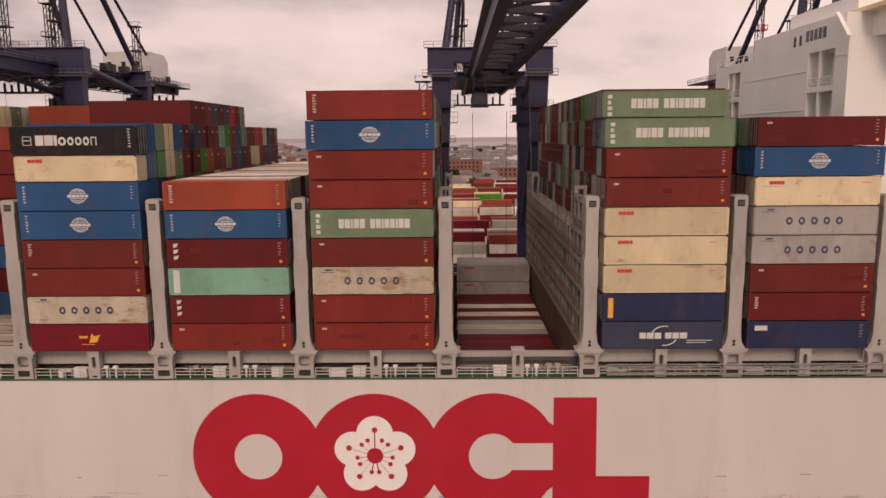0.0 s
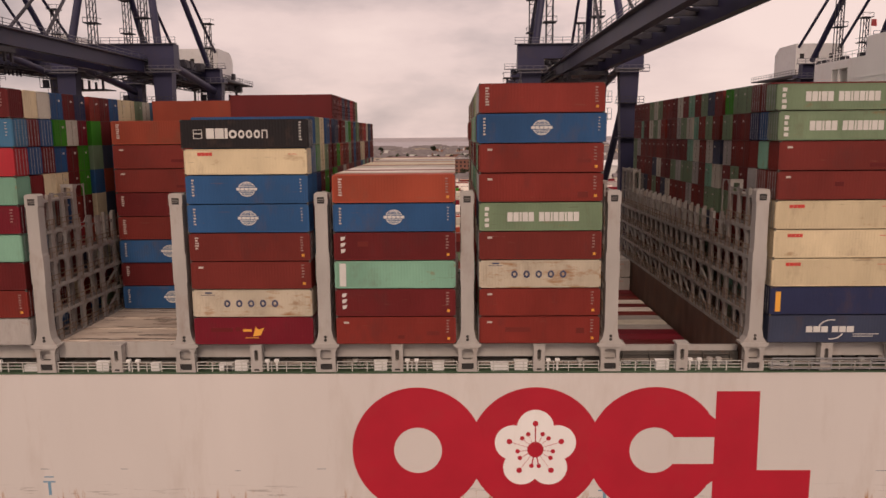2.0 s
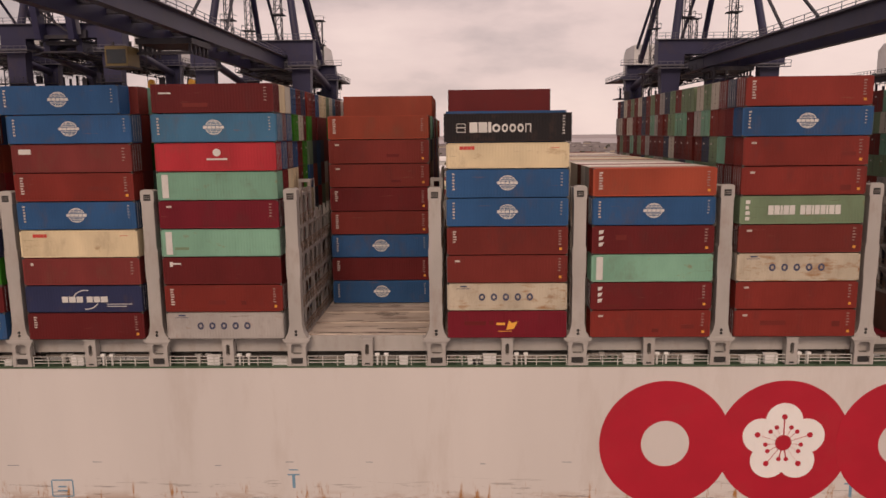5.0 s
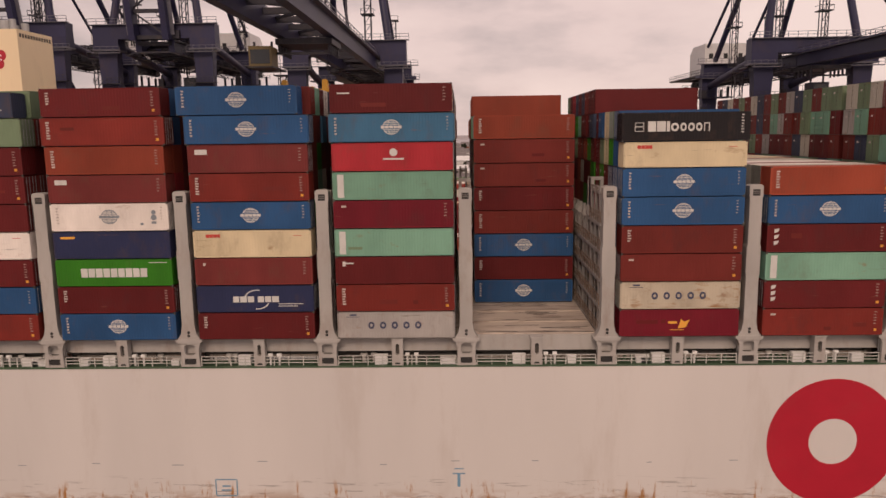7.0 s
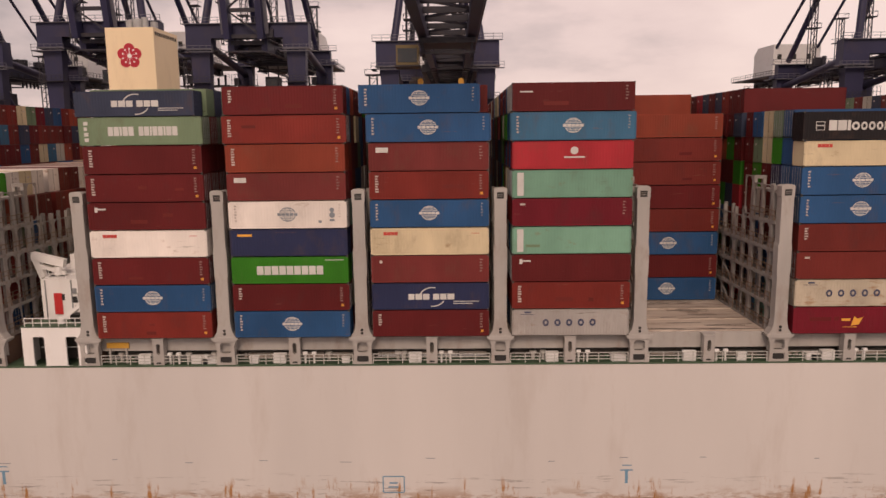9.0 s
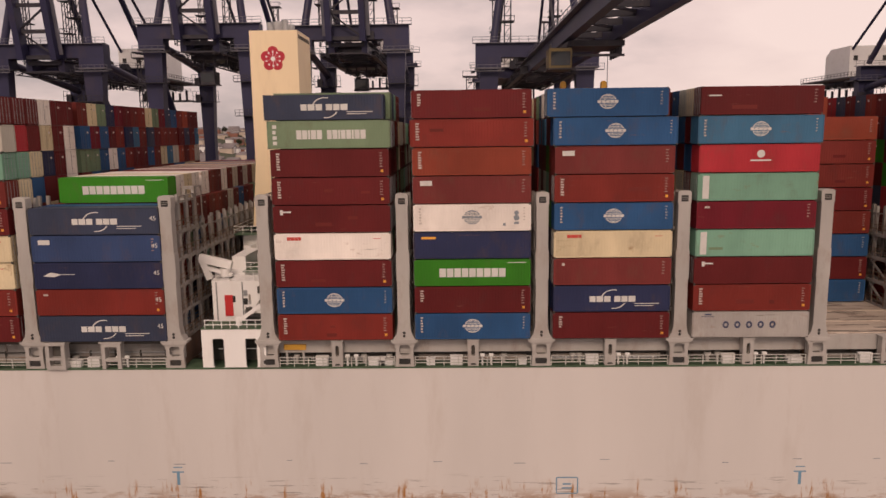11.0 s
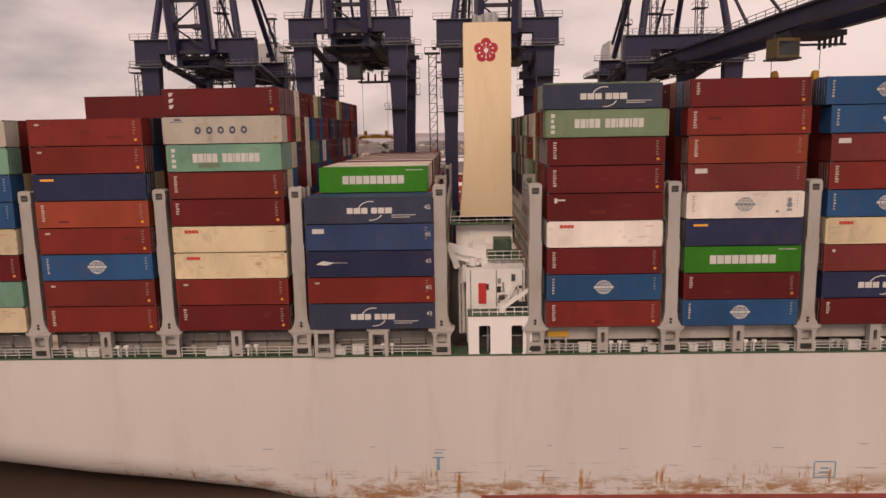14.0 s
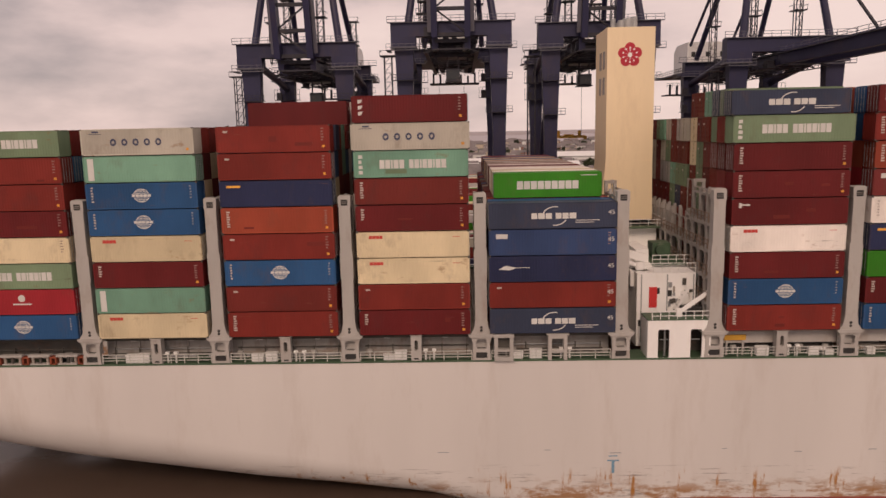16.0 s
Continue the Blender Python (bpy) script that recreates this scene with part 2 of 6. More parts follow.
def hull_material():
    """Warm white topside paint with streaks, scuffs low down and rust along the loaded waterline."""
    m = node_mat("hull_white_paint", (0.665, 0.632, 0.605), 0.42, vary=0.06, scale=0.09, stretch=(1, 1, 0.22), dirt=(0.42, 0.34, 0.28), dirt_amount=0.32, dirt_scale=0.22, bump=0.05, bump_scale=0.6)
    n, l = m.node_tree.nodes, m.node_tree.links
    bsdf = n["Principled BSDF"]
    before = bsdf.inputs["Base Color"].links[0].from_socket
    co = n.new("ShaderNodeTexCoord")
    sep = n.new("ShaderNodeSeparateXYZ")
    l.new(co.outputs["Object"], sep.inputs["Vector"])

    def layer(before, stretch, scale, lo, hi, z_top, z_full, color, amount):
        mp = n.new("ShaderNodeMapping")
        mp.inputs["Scale"].default_value = stretch
        l.new(co.outputs["Object"], mp.inputs["Vector"])
        nz = n.new("ShaderNodeTexNoise")
        nz.inputs["Scale"].default_value, nz.inputs["Detail"].default_value, nz.inputs["Roughness"].default_value = scale, 9.0, 0.7
        l.new(mp.outputs["Vector"], nz.inputs["Vector"])
        a = n.new("ShaderNodeMapRange")
        a.inputs["From Min"].default_value, a.inputs["From Max"].default_value = lo, hi
        l.new(nz.outputs["Fac"], a.inputs["Value"])
        b = n.new("ShaderNodeMapRange")
        b.inputs["From Min"].default_value, b.inputs["From Max"].default_value = z_top, z_full
        b.inputs["To Max"].default_value = amount
        l.new(sep.outputs["Z"], b.inputs["Value"])
        mu = n.new("ShaderNodeMath")
        mu.operation = "MULTIPLY"
        l.new(a.outputs["Result"], mu.inputs[0])
        l.new(b.outputs["Result"], mu.inputs[1])
        mix = n.new("ShaderNodeMix")
        mix.data_type = "RGBA"
        l.new(mu.outputs["Value"], mix.inputs[0])
        l.new(before, mix.inputs["A"])
        mix.inputs["B"].default_value = (*color, 1)
        return mix.outputs["Result"]

    c = layer(before, (0.6, 1, 9.0), 0.35, 0.575, 0.63, 5.0, 3.6, (0.14, 0.115, 0.10), 0.65)   # dark scuffs
    c = layer(c, (1.1, 1, 0.16), 0.9, 0.57, 0.63, 4.4, 3.0, (0.38, 0.16, 0.018), 0.95)          # rust runs
    c = layer(c, (0.35, 1, 1.0), 0.7, 0.48, 0.58, 3.3, 1.4, (0.30, 0.125, 0.018), 0.85)           # rust patches
    l.new(c, bsdf.inputs["Base Color"])
    return m


M_HULL = hull_material()


# ---- mesh tools ----
class Shape:
    """Vertices and faces gathered from boxes, prisms, bars and tubes."""

    def __init__(self):
        self.v, self.f, self.m, self.cuts = [], [], [], []

    def add(self, verts, faces, mat=0):
        k = len(self.v)
        self.cuts.append((k, len(self.f)))
        self.v += [tuple(p) for p in verts]
        self.f += [tuple(i + k for i in q) for q in faces]
        self.m += [mat] * len(faces)
        return self

    def box(self, x0, x1, y0, y1, z0, z1, mat=0):
        return self.add([(x0, y0, z0), (x1, y0, z0), (x1, y1, z0), (x0, y1, z0), (x0, y0, z1), (x1, y0, z1), (x1, y1, z1), (x0, y1, z1)],
                        [(3, 2, 1, 0), (4, 5, 6, 7), (0, 1, 5, 4), (1, 2, 6, 5), (2, 3, 7, 6), (3, 0, 4, 7)], mat)

    def prism(self, pts, y0, y1, mat=0):
        """Outline of (x, z) points, anticlockwise seen from -y, run from y0 to y1."""
        n = len(pts)
        return self.add([(x, y0, z) for x, z in pts] + [(x, y1, z) for x, z in pts],
                        [tuple(range(n)), tuple(range(2 * n - 1, n - 1, -1))] + [(i + n, (i + 1) % n + n, (i + 1) % n, i) for i in range(n)], mat)

    def prism_x(self, pts, x0, x1, mat=0):
        """Outline of (y, z) points run from x0 to x1."""
        n = len(pts)
        return self.add([(x0, y, z) for y, z in pts] + [(x1, y, z) for y, z in pts],
                        [tuple(range(n - 1, -1, -1)), tuple(range(n, 2 * n))] + [(i, (i + 1) % n, (i + 1) % n + n, i + n) for i in range(n)], mat)

    def bar(self, p, q, w, h=None, mat=0):
        """A straight bar of w x h from p to q."""
        p, q, h = Vector(p), Vector(q), h or w
        d = (q - p).normalized()
        up = Vector((0, 0, 1)) if abs(d.z) < 0.95 else Vector((0, 1, 0))
        s = d.cross(up).normalized()
        u = s.cross(d)
        c = [a * s * w / 2 + b * u * h / 2 for a, b in ((-1, -1), (1, -1), (1, 1), (-1, 1))]
        return self.add([p + k for k in c] + [q + k for k in c], [(3, 2, 1, 0), (4, 5, 6, 7), (0, 1, 5, 4), (1, 2, 6, 5), (2, 3, 7, 6), (3, 0, 4, 7)], mat)

    def tube(self, p, q, r, r2=None, n=10, mat=0):
        p, q, r2 = Vector(p), Vector(q), r if r2 is None else r2
        d = (q - p).normalized()
        s = d.orthogonal().normalized()
        u = d.cross(s)
        ring = [math.cos(2 * math.pi * i / n) * s + math.sin(2 * math.pi * i / n) * u for i in range(n)]
        return self.add([p + k * r for k in ring] + [q + k * r2 for k in ring],
                        [tuple(range(n - 1, -1, -1)), tuple(range(n, 2 * n))] + [(i, (i + 1) % n, (i + 1) % n + n, i + n) for i in range(n)], mat)

    def ring(self, cx, cz, ro, ri, y0, y1, n=32, a0=0.0, a1=360.0, sx=1.0, mat=0):
        """A flat ring, or an arc of it, in the x-z plane."""
        full = a1 - a0 > 359
        k = n if full else n + 1
        a = [radians(a0 + (a1 - a0) * i / n) for i in range(k)]
        pts = [(cx + sx * r * math.cos(t), y, cz + r * math.sin(t)) for y in (y0, y1) for r in (ro, ri) for t in a]
        faces = []
        for i in range(n):
            j = (i + 1) % k
            faces += [(i, j, k + j, k + i), (2 * k + j, 2 * k + i, 3 * k + i, 3 * k + j), (j, i, 2 * k + i, 2 * k + j), (k + i, k + j, 3 * k + j, 3 * k + i)]
        return self.add(pts, faces, mat)

    def disc(self, cx, cz, r, y0, y1, n=24, mat=0):
        return self.prism([(cx + r * math.cos(2 * math.pi * i / n), cz + r * math.sin(2 * math.pi * i / n)) for i in range(n)], y0, y1, mat)

    def pieces(self):
        """The shapes that were added one by one, each by itself."""
        ends = self.cuts[1:] + [(len(self.v), len(self.f))]
        out = []
        for (v0, f0), (v1, f1) in zip(self.cuts, ends):
            out.append(Shape().add(self.v[v0:v1], [tuple(i - v0 for i in q) for q in self.f[f0:f1]], self.m[f0]))
        return out

    def mesh(self, name, *mats):
        me = bpy.data.meshes.new(name)
        me.from_pydata(self.v, [], self.f)
        for m in mats:
            me.materials.append(m)
        me.polygons.foreach_set("material_index", self.m)
        me.update()
        return me


def part(name, shape, material, parent=None, label="", at=None):
    """Links a Shape, or a mesh that alike pieces share, as one object, under a thing or a part."""
    me = shape if isinstance(shape, bpy.types.Mesh) else shape.mesh(name, *(material if isinstance(material, tuple) else (material,)))
    ob = new(name, me)
    if parent:
        ob.parent = parent
    if at:
        ob.location = at
    return tagged(ob, label) if label else ob


def thing(name, label, category, at=(0, 0, 0), group="", kind=""):
    ob = new(name)
    ob.location = at
    return tagged(ob, label, category, group, kind)


def structure(name, shape, material, label, category):
    return tagged(part(name, shape, material), label, category, kind="structure")

# ---- ground, water, distance ----
structure("ground", Shape().box(-3000, 3000, 136, 1500, 0.5, 4.5), M_APRON, "grey concrete quay and land behind the berth", "ground")
structure("water", Shape().box(-3000, 3000, -600, 136, -1.0, 0.0), M_WATER, "dark brown rippled harbour water", "water")
structure("water_far", Shape().box(-4800, 4800, 1500, 4700, -1.0, 0.3), M_SEA, "pale grey open sea beyond the town", "sea")
structure("backdrop_sea", Shape().box(-4800, 4800, 4700, 4710, -1.0, 25.0), M_SEA, "hazy grey strip of sea at the horizon", "sea")



def rise_at(x, y):
    """Height of the land behind the port: a gentle slope and one hill."""
    return 4.5 + max(0.0, y - 600) * 0.012 + 36.0 * math.exp(-((x + 480) / 120) ** 2) * min(1.0, max(0.0, (y - 650) / 450))


def land():
    s = Shape()
    nx, ny = 60, 24
    pts = [(-1500 + 50 * i, 520 + 40 * j) for j in range(ny) for i in range(nx)]
    s.add([(x, y, rise_at(x, y) + 0.02) for x, y in pts], [(j * nx + i, j * nx + i + 1, (j + 1) * nx + i + 1, (j + 1) * nx + i) for j in range(ny - 1) for i in range(nx - 1)])
    return s


structure("ground_hills", land(), M_LEAF, "low green land rising to a wooded hill behind the town", "ground")

# ---- ship: hull and deck ----
DECK, BASE, SIDE = 17.05, 20.14, 72.2
STERN, BOW = -214.0, 96.0


def stern_edge(x):
    """Height of the hull's lower edge, and radius of the turn under it, towards the stern."""
    z = np.interp(-x, [110, 130, 145, 155, 165, 179, 186, 194, 214], [-9.0, -3.2, 0.2, 1.1, 1.8, 3.2, 3.9, 5.1, 9.0])
    return float(z), float(np.interp(-x, [110, 150, 195, 214], [1.5, 3.8, 7.2, 7.4]))


def build_hull():
    s = Shape()
    xs = [STERN + (BOW - STERN) * i / 120 for i in range(121)]
    cols = []
    for x in xs:
        zb, r = stern_edge(x)
        pts = [(SIDE, DECK), (SIDE, DECK - 0.6), (SIDE, DECK - 3), (SIDE, max(zb + r, 1.0) if x > -120 else zb + r)]
        pts += [(SIDE + r * (1 - math.cos(a)), zb + r - r * math.sin(a)) for a in [radians(10 * k) for k in range(1, 10)]]
        pts += [(SIDE + 25, zb + 0.4)]
        cols.append([(x, y, z) for y, z in pts])
    n = len(cols[0])
    s.add([p for c in cols for p in c], [(i * n + j + 1, (i + 1) * n + j + 1, (i + 1) * n + j, i * n + j) for i in range(len(xs) - 1) for j in range(n - 1)])
    me = s.mesh("hull", M_HULL)
    me.polygons.foreach_set("use_smooth", [True] * len(me.polygons))
    return me


ship = tagged(part("ship_hull", build_hull(), None), "long white container ship hull with rust along the waterline", "ship")
part("far_side", Shape().box(STERN, BOW, 130.7, 131.2, -1, DECK), M_HULL, ship)
part("stern_plate", Shape().box(STERN, STERN + 0.3, SIDE + 0.3, 130.7, 10, DECK), M_HULL, ship)
part("sheer_strake", Shape().box(STERN, BOW, SIDE - 0.05, SIDE + 0.12, DECK - 0.12, DECK + 0.06), M_GREEN, ship, "narrow green edge of the deck")
part("deck", Shape().box(STERN, BOW, SIDE + 0.15, 75.6, DECK - 0.25, DECK), M_GREEN, ship, "green painted side deck")
part("far_deck", Shape().box(STERN, BOW, 128.0, 130.6, DECK - 0.25, DECK), M_GREEN, ship, "green painted side deck")
part("boot_top", Shape().box(-119, BOW, SIDE - 0.03, SIDE + 0.2, -0.6, 0.55), M_HULLRED, ship, "dull red antifouling paint at the waterline")


def hull_logo():
    """Two rings, a ring with an open side and an angle, in red, with a white blossom in the second ring."""
    y0, y1 = SIDE - 0.02, SIDE + 0.02
    zc, ro, ri = 8.5, 6.9, 2.52
    part("logo_ring", Shape().ring(-16.05, zc, ro, ri, y0, y1, 64), M_LOGO, ship, "broad red ring painted on the hull")
    part("logo_disc", Shape().disc(-3.75, zc, ro, y0 + 0.006, y1 + 0.006, 64), M_LOGO, ship, "red disc painted on the hull")
    c_ring = Shape().ring(8.6, zc, ro, ri, y0 - 0.006, y1, 56, 35.5, 324.5)
    c_ring.prism([(10.55, 9.95), (14.86, 9.95), (14.86, 11.9), (14.12, 12.5)], y0 - 0.0075, y1)
    c_ring.prism([(10.55, 6.98), (14.12, 4.5), (14.86, 5.1), (14.86, 6.98)], y0 - 0.0075, y1)
    part("logo_open_ring", c_ring, M_LOGO, ship, "red ring with an open side on the hull")
    part("logo_angle", Shape().prism([(14.86, 1.7), (25.0, 1.7), (25.0, 6.29), (19.4, 6.29), (19.3, 14.92), (14.86, 14.92)], y0 - 0.012, y1), M_LOGO, ship, "red right-angled block on the hull")
    petals = Shape()
    for k in range(5):
        a = radians(90 + 72 * k)
        petals.disc(-3.75 + 2.45 * math.cos(a), zc + 0.1 + 2.45 * math.sin(a), 1.92, y0 - 0.010 - 0.0012 * k, y1, 28)
    petals.disc(-3.75, zc + 0.1, 1.9, y0 - 0.017, y1, 28)
    part("logo_blossom", petals, M_WHITE, ship, "white five-petalled blossom painted in the red disc")
    st = Shape()
    st.disc(-3.75, zc + 0.1, 0.86, y0 - 0.024, y1, 20)
    for k in range(15):
        a = radians(90 + 24 * k)
        reach = 2.85 if k % 3 == 0 else 1.85
        d = Vector((math.cos(a), 0, math.sin(a)))
        c = Vector((-3.75, y0 - 0.020, zc + 0.1))
        st.bar(c + d * 0.6, c + d * reach, 0.13, 0.012)
        st.disc(c.x + d.x * reach, c.z + d.z * reach, 0.30 if k % 3 == 0 else 0.24, y0 - 0.026, y1, 12)
    part("logo_centre", st, M_LOGO, ship, "red stamens inside the white blossom")


hull_logo()
for x, z in ((-55.54, 4.98), (3.6, 4.0), (-123.8, 5.1)):
    part("tug_mark", Shape().box(x - 0.66, x + 0.66, SIDE - 0.02, SIDE + 0.02, z - 0.07, z + 0.09).box(x - 0.16, x + 0.16, SIDE - 0.02, SIDE + 0.02, z - 1.5, z - 0.07)
         .box(x - 0.5, x + 0.5, SIDE - 0.02, SIDE + 0.02, z + 0.5, z + 0.62), M_TUG, ship, "faded blue tug pushing mark on the hull")
sign = part("hull_sign", Shape().box(-81.95, -79.72, SIDE - 0.02, SIDE + 0.02, 4.28, 4.42).box(-81.95, -79.72, SIDE - 0.02, SIDE + 0.02, 2.42, 2.56)
            .box(-82.06, -81.92, SIDE - 0.02, SIDE + 0.02, 2.5, 4.34).box(-79.75, -79.61, SIDE - 0.02, SIDE + 0.02, 2.5, 4.34), M_TUG, ship, "faded blue rounded square outline on the hull")
part("sign_bars", Shape().box(-81.3, -80.4, SIDE - 0.02, SIDE + 0.02, 3.5, 3.68).box(-81.4, -80.3, SIDE - 0.02, SIDE + 0.02, 3.05, 3.2), M_TUG, sign)
marks = random.Random(4)
for k in range(26):
    x, z, w = -190 + 9.6 * k + marks.uniform(-2, 2), marks.choice((6.2, 6.4, 6.0)), marks.uniform(0.5, 1.4)
    if x > -150 and not -24 < x < 26:
        part("draught_dash", Shape().box(x - w / 2, x + w / 2, SIDE - 0.012, SIDE + 0.02, z, z + 0.07), M_MARK_GREY, ship, "thin grey dash on the hull")

# ---- bays ----
POSTS = [62.2, 47.6, 33.0, 18.4, 3.8, -10.8, -25.4, -40.0, -54.6, -69.2, -83.8, -98.4, -113.0, -123.17, -138.5, -153.1, -167.7, -182.3, -196.9]
ROW = 2.52


def row_y(r):
    """Outer face of row r, counted from the side deck inwards."""
    return 71.94 + ROW * r + (1.0 if r >= 6 else 0.0)


# front stacks, from the hatch upwards: paint, markings, l for a 45 foot box, s for a low one
BAYS = {
    "F": (40.3, "navy:tag maroon:k umber:code ash:rings ash:rings cream:small blue:globe:l maroon:code"),
    "E": (25.7, "slate:swoosh navy:yellowtag cream:small cream:small cream:small umber:code umber:code sage:words:l sage:words:s:x-0.55"),
    "C": (-3.5, "brick:code brick:code dun:rings umber:plain sage:words brick:code brick:code blue:globe:l brick:codev"),
    "B": (-18.1, "brick:plain maroon:kkk mint:panel maroon:kkk blue:globe orange:codev"),
    "A": (-32.7, "crimson:bird dun:rings umber:plain umber:k blue:globe blue:globe cream:small:s black:word:l"),
    "I": (-61.9, "ash:rings brick:codev maroon:tee mint:panel crimson:code mint:panel red:dot teal:globe:l maroon:dash"),
    "J": (-76.5, "maroon:k navy:swoosh rosewood:spot cream:small blue:globe brick:codev rosewood:tag blue:globe:l blue:globe:x-0.85"),
    "K": (-91.1, "blue:globe maroon:k green:nine navy:yellowlabel white:globegrey rosewood:tag rust:codev brick:codev:l maroon:k"),
    "L": (-105.7, "brick:codev blue:globe maroon:codev white:small maroon:tee maroon:codev maroon:codev sage:words:l slate:swoosh:s:x-0.45"),
    "M": (-130.7, "slate:swoosh:l brick:plain:l navy:fish:l violet:tag:l slate:swoosh:l"),
    "N": (-145.8, "maroon:k brick:code cream:small cream:small maroon:k umber:codev mint:words grey:rings:l maroon:kkk"),
    "O": (-160.4, "brick:codev umber:plain blue:globe brick:code orange:codev navy:yellowlabel brick:code brick:code"),
    "P": (-175.0, "cream:small mint:panel maroon:k cream:small blue:globe blue:globe mint:panel grey:rings"),
    "Q": (-189.6, "blue:globe red:dot sage:words cream:plain maroon:plain brick:plain brick:plain sage:words"),
}
INNER_H = "blue:globe maroon:k blue:globe umber:codev maroon:k umber:code umber:code rust:codev"


def tiers(bay, r):
    """How many boxes stand on the hatch in row r of a bay."""
    if bay == "A":
        return 8 if r < 6 or r > 14 else 9
    if bay == "H":
        return 0 if r < 6 else 8 if r < 11 else 9 if r < 17 else 8
    if bay == "L":
        return 9 if r < 6 else 8
    if bay == "M":
        return 5 if r < 2 else 6
    if bay == "O":
        return 8 if r < 5 else 9
    return {"F": 8, "E": 9, "C": 9, "B": 6, "I": 9, "J": 9, "K": 9, "N": 9, "P": 8, "Q": 8}.get(bay, 0)


LEN40, LENX, LEN45, WIDE, HIGH, LOW = 12.192, 12.6, 13.716, 2.438, 2.85, 2.55
GAP = 0.046


def body_shape(length, high):
    """Corrugated walls and roof; the origin lies under the middle, on the base."""
    h, w = length / 2, WIDE / 2

    def wave(a, b, steps, depths):
        out, q, k = [], a, 0
        while q < b:
            out.append((q, depths[k % 4]))
            q += steps[k % 4]
            k += 1
        return out + [(b, depths[0])]

    side = wave(-h + 0.16, h - 0.16, (0.08, 0.07, 0.08, 0.07), (0.005, 0.005, 0.020, 0.020))
    end = wave(-w + 0.14, w - 0.14, (0.11, 0.05, 0.11, 0.05), (0.03, 0.03, 0.06, 0.06))
    loop = [(x, -w + d) for x, d in side] + [(h - d, y) for y, d in end] + [(-x, w - d) for x, d in side] + [(-h + d, -y) for y, d in end]
    n = len(loop)
    return Shape().add([(x, y, 0.08) for x, y in loop] + [(x, y, high - 0.05) for x, y in loop],
                       [tuple(range(n - 1, -1, -1)), tuple(range(n, 2 * n))] + [(i, (i + 1) % n, (i + 1) % n + n, i + n) for i in range(n)])


def frame_shape(length, high):
    """Corner posts and rails."""
    s = Shape()
    h, w = length / 2, WIDE / 2
    for ex in (-1, 1):
        for ey in (-1, 1):
            s.box(*sorted((ex * h, ex * (h - 0.16))), *sorted((ey * w, ey * (w - 0.12))), 0.13, high - 0.12)
    for ey in (-1, 1):
        s.box(-h + 0.17, h - 0.17, *sorted((ey * w, ey * (w - 0.07))), 0.045, 0.16)
        s.box(-h + 0.17, h - 0.17, *sorted((ey * w, ey * (w - 0.07))), high - 0.12, high - 0.02)
    for ex in (-1, 1):
        s.box(*sorted((ex * h, ex * (h - 0.1))), -w + 0.17, w - 0.17, 0.02, 0.15)
        s.box(*sorted((ex * h, ex * (h - 0.1))), -w + 0.17, w - 0.17, high - 0.12, high - 0.01)
    return s


def casting_shape():
    return Shape().box(-0.09, 0.09, -0.085, 0.085, 0, 0.118)


def door_shape(high):
    """A pair of door leaves with four locking bars, facing +x."""
    s = Shape()
    for y0, y1 in ((-1.08, -0.01), (0.01, 1.08)):
        step = (high - 0.29) / 5
        prof = [(0.012, 0.16)]
        for k in range(5):
            z = 0.16 + step * k
            prof += [(0.012, z + 0.04), (0.06, z + 0.06), (0.06, z + step - 0.06), (0.012, z + step - 0.04)]
        prof += [(0.012, high - 0.13), (0.0, high - 0.13), (0.0, 0.16)]
        n = len(prof)
        s.add([(x, y, z) for y in (y0, y1) for x, z in prof], [(i, i + n, (i + 1) % n + n, (i + 1) % n) for i in range(n)] + [tuple(range(n)), tuple(range(2 * n - 1, n - 1, -1))])
    for y in (-0.82, -0.3, 0.3, 0.82):
        s.tube((0.085, y, 0.1), (0.085, y, high - 0.1), 0.022, n=5, mat=1)
        s.box(0.05, 0.11, y - 0.05, y + 0.05, 0.9, 1.0, 1)
    return s


MESH = {}


def shared(key, make, *mats):
    if key not in MESH:
        MESH[key] = make().mesh(key[0] if isinstance(key, tuple) else key, *mats)
    return MESH[key]


def blocks(s, x, z, widths, height, gap, mat=0, hollow=False, y=-0.012):
    """A row of plain blocks in the place of writing."""
    for w in widths:
        if hollow:
            s.ring(x + w / 2, z + height / 2, height / 2, height / 2 - 0.21, y, y + 0.02, 14, sx=w / height, mat=mat)
        else:
            s.box(x, x + w, y, y + 0.02, z, z + height, mat)
        x += w + gap
    return x


def bars_v(s, x, z_top, n, w, h, pitch, mat=0):
    for i in range(n):
        s.box(x, x + w * (0.75 + 0.25 * (i % 3 != 1)), -0.012, 0.008, z_top - i * pitch - h, z_top - i * pitch, mat)


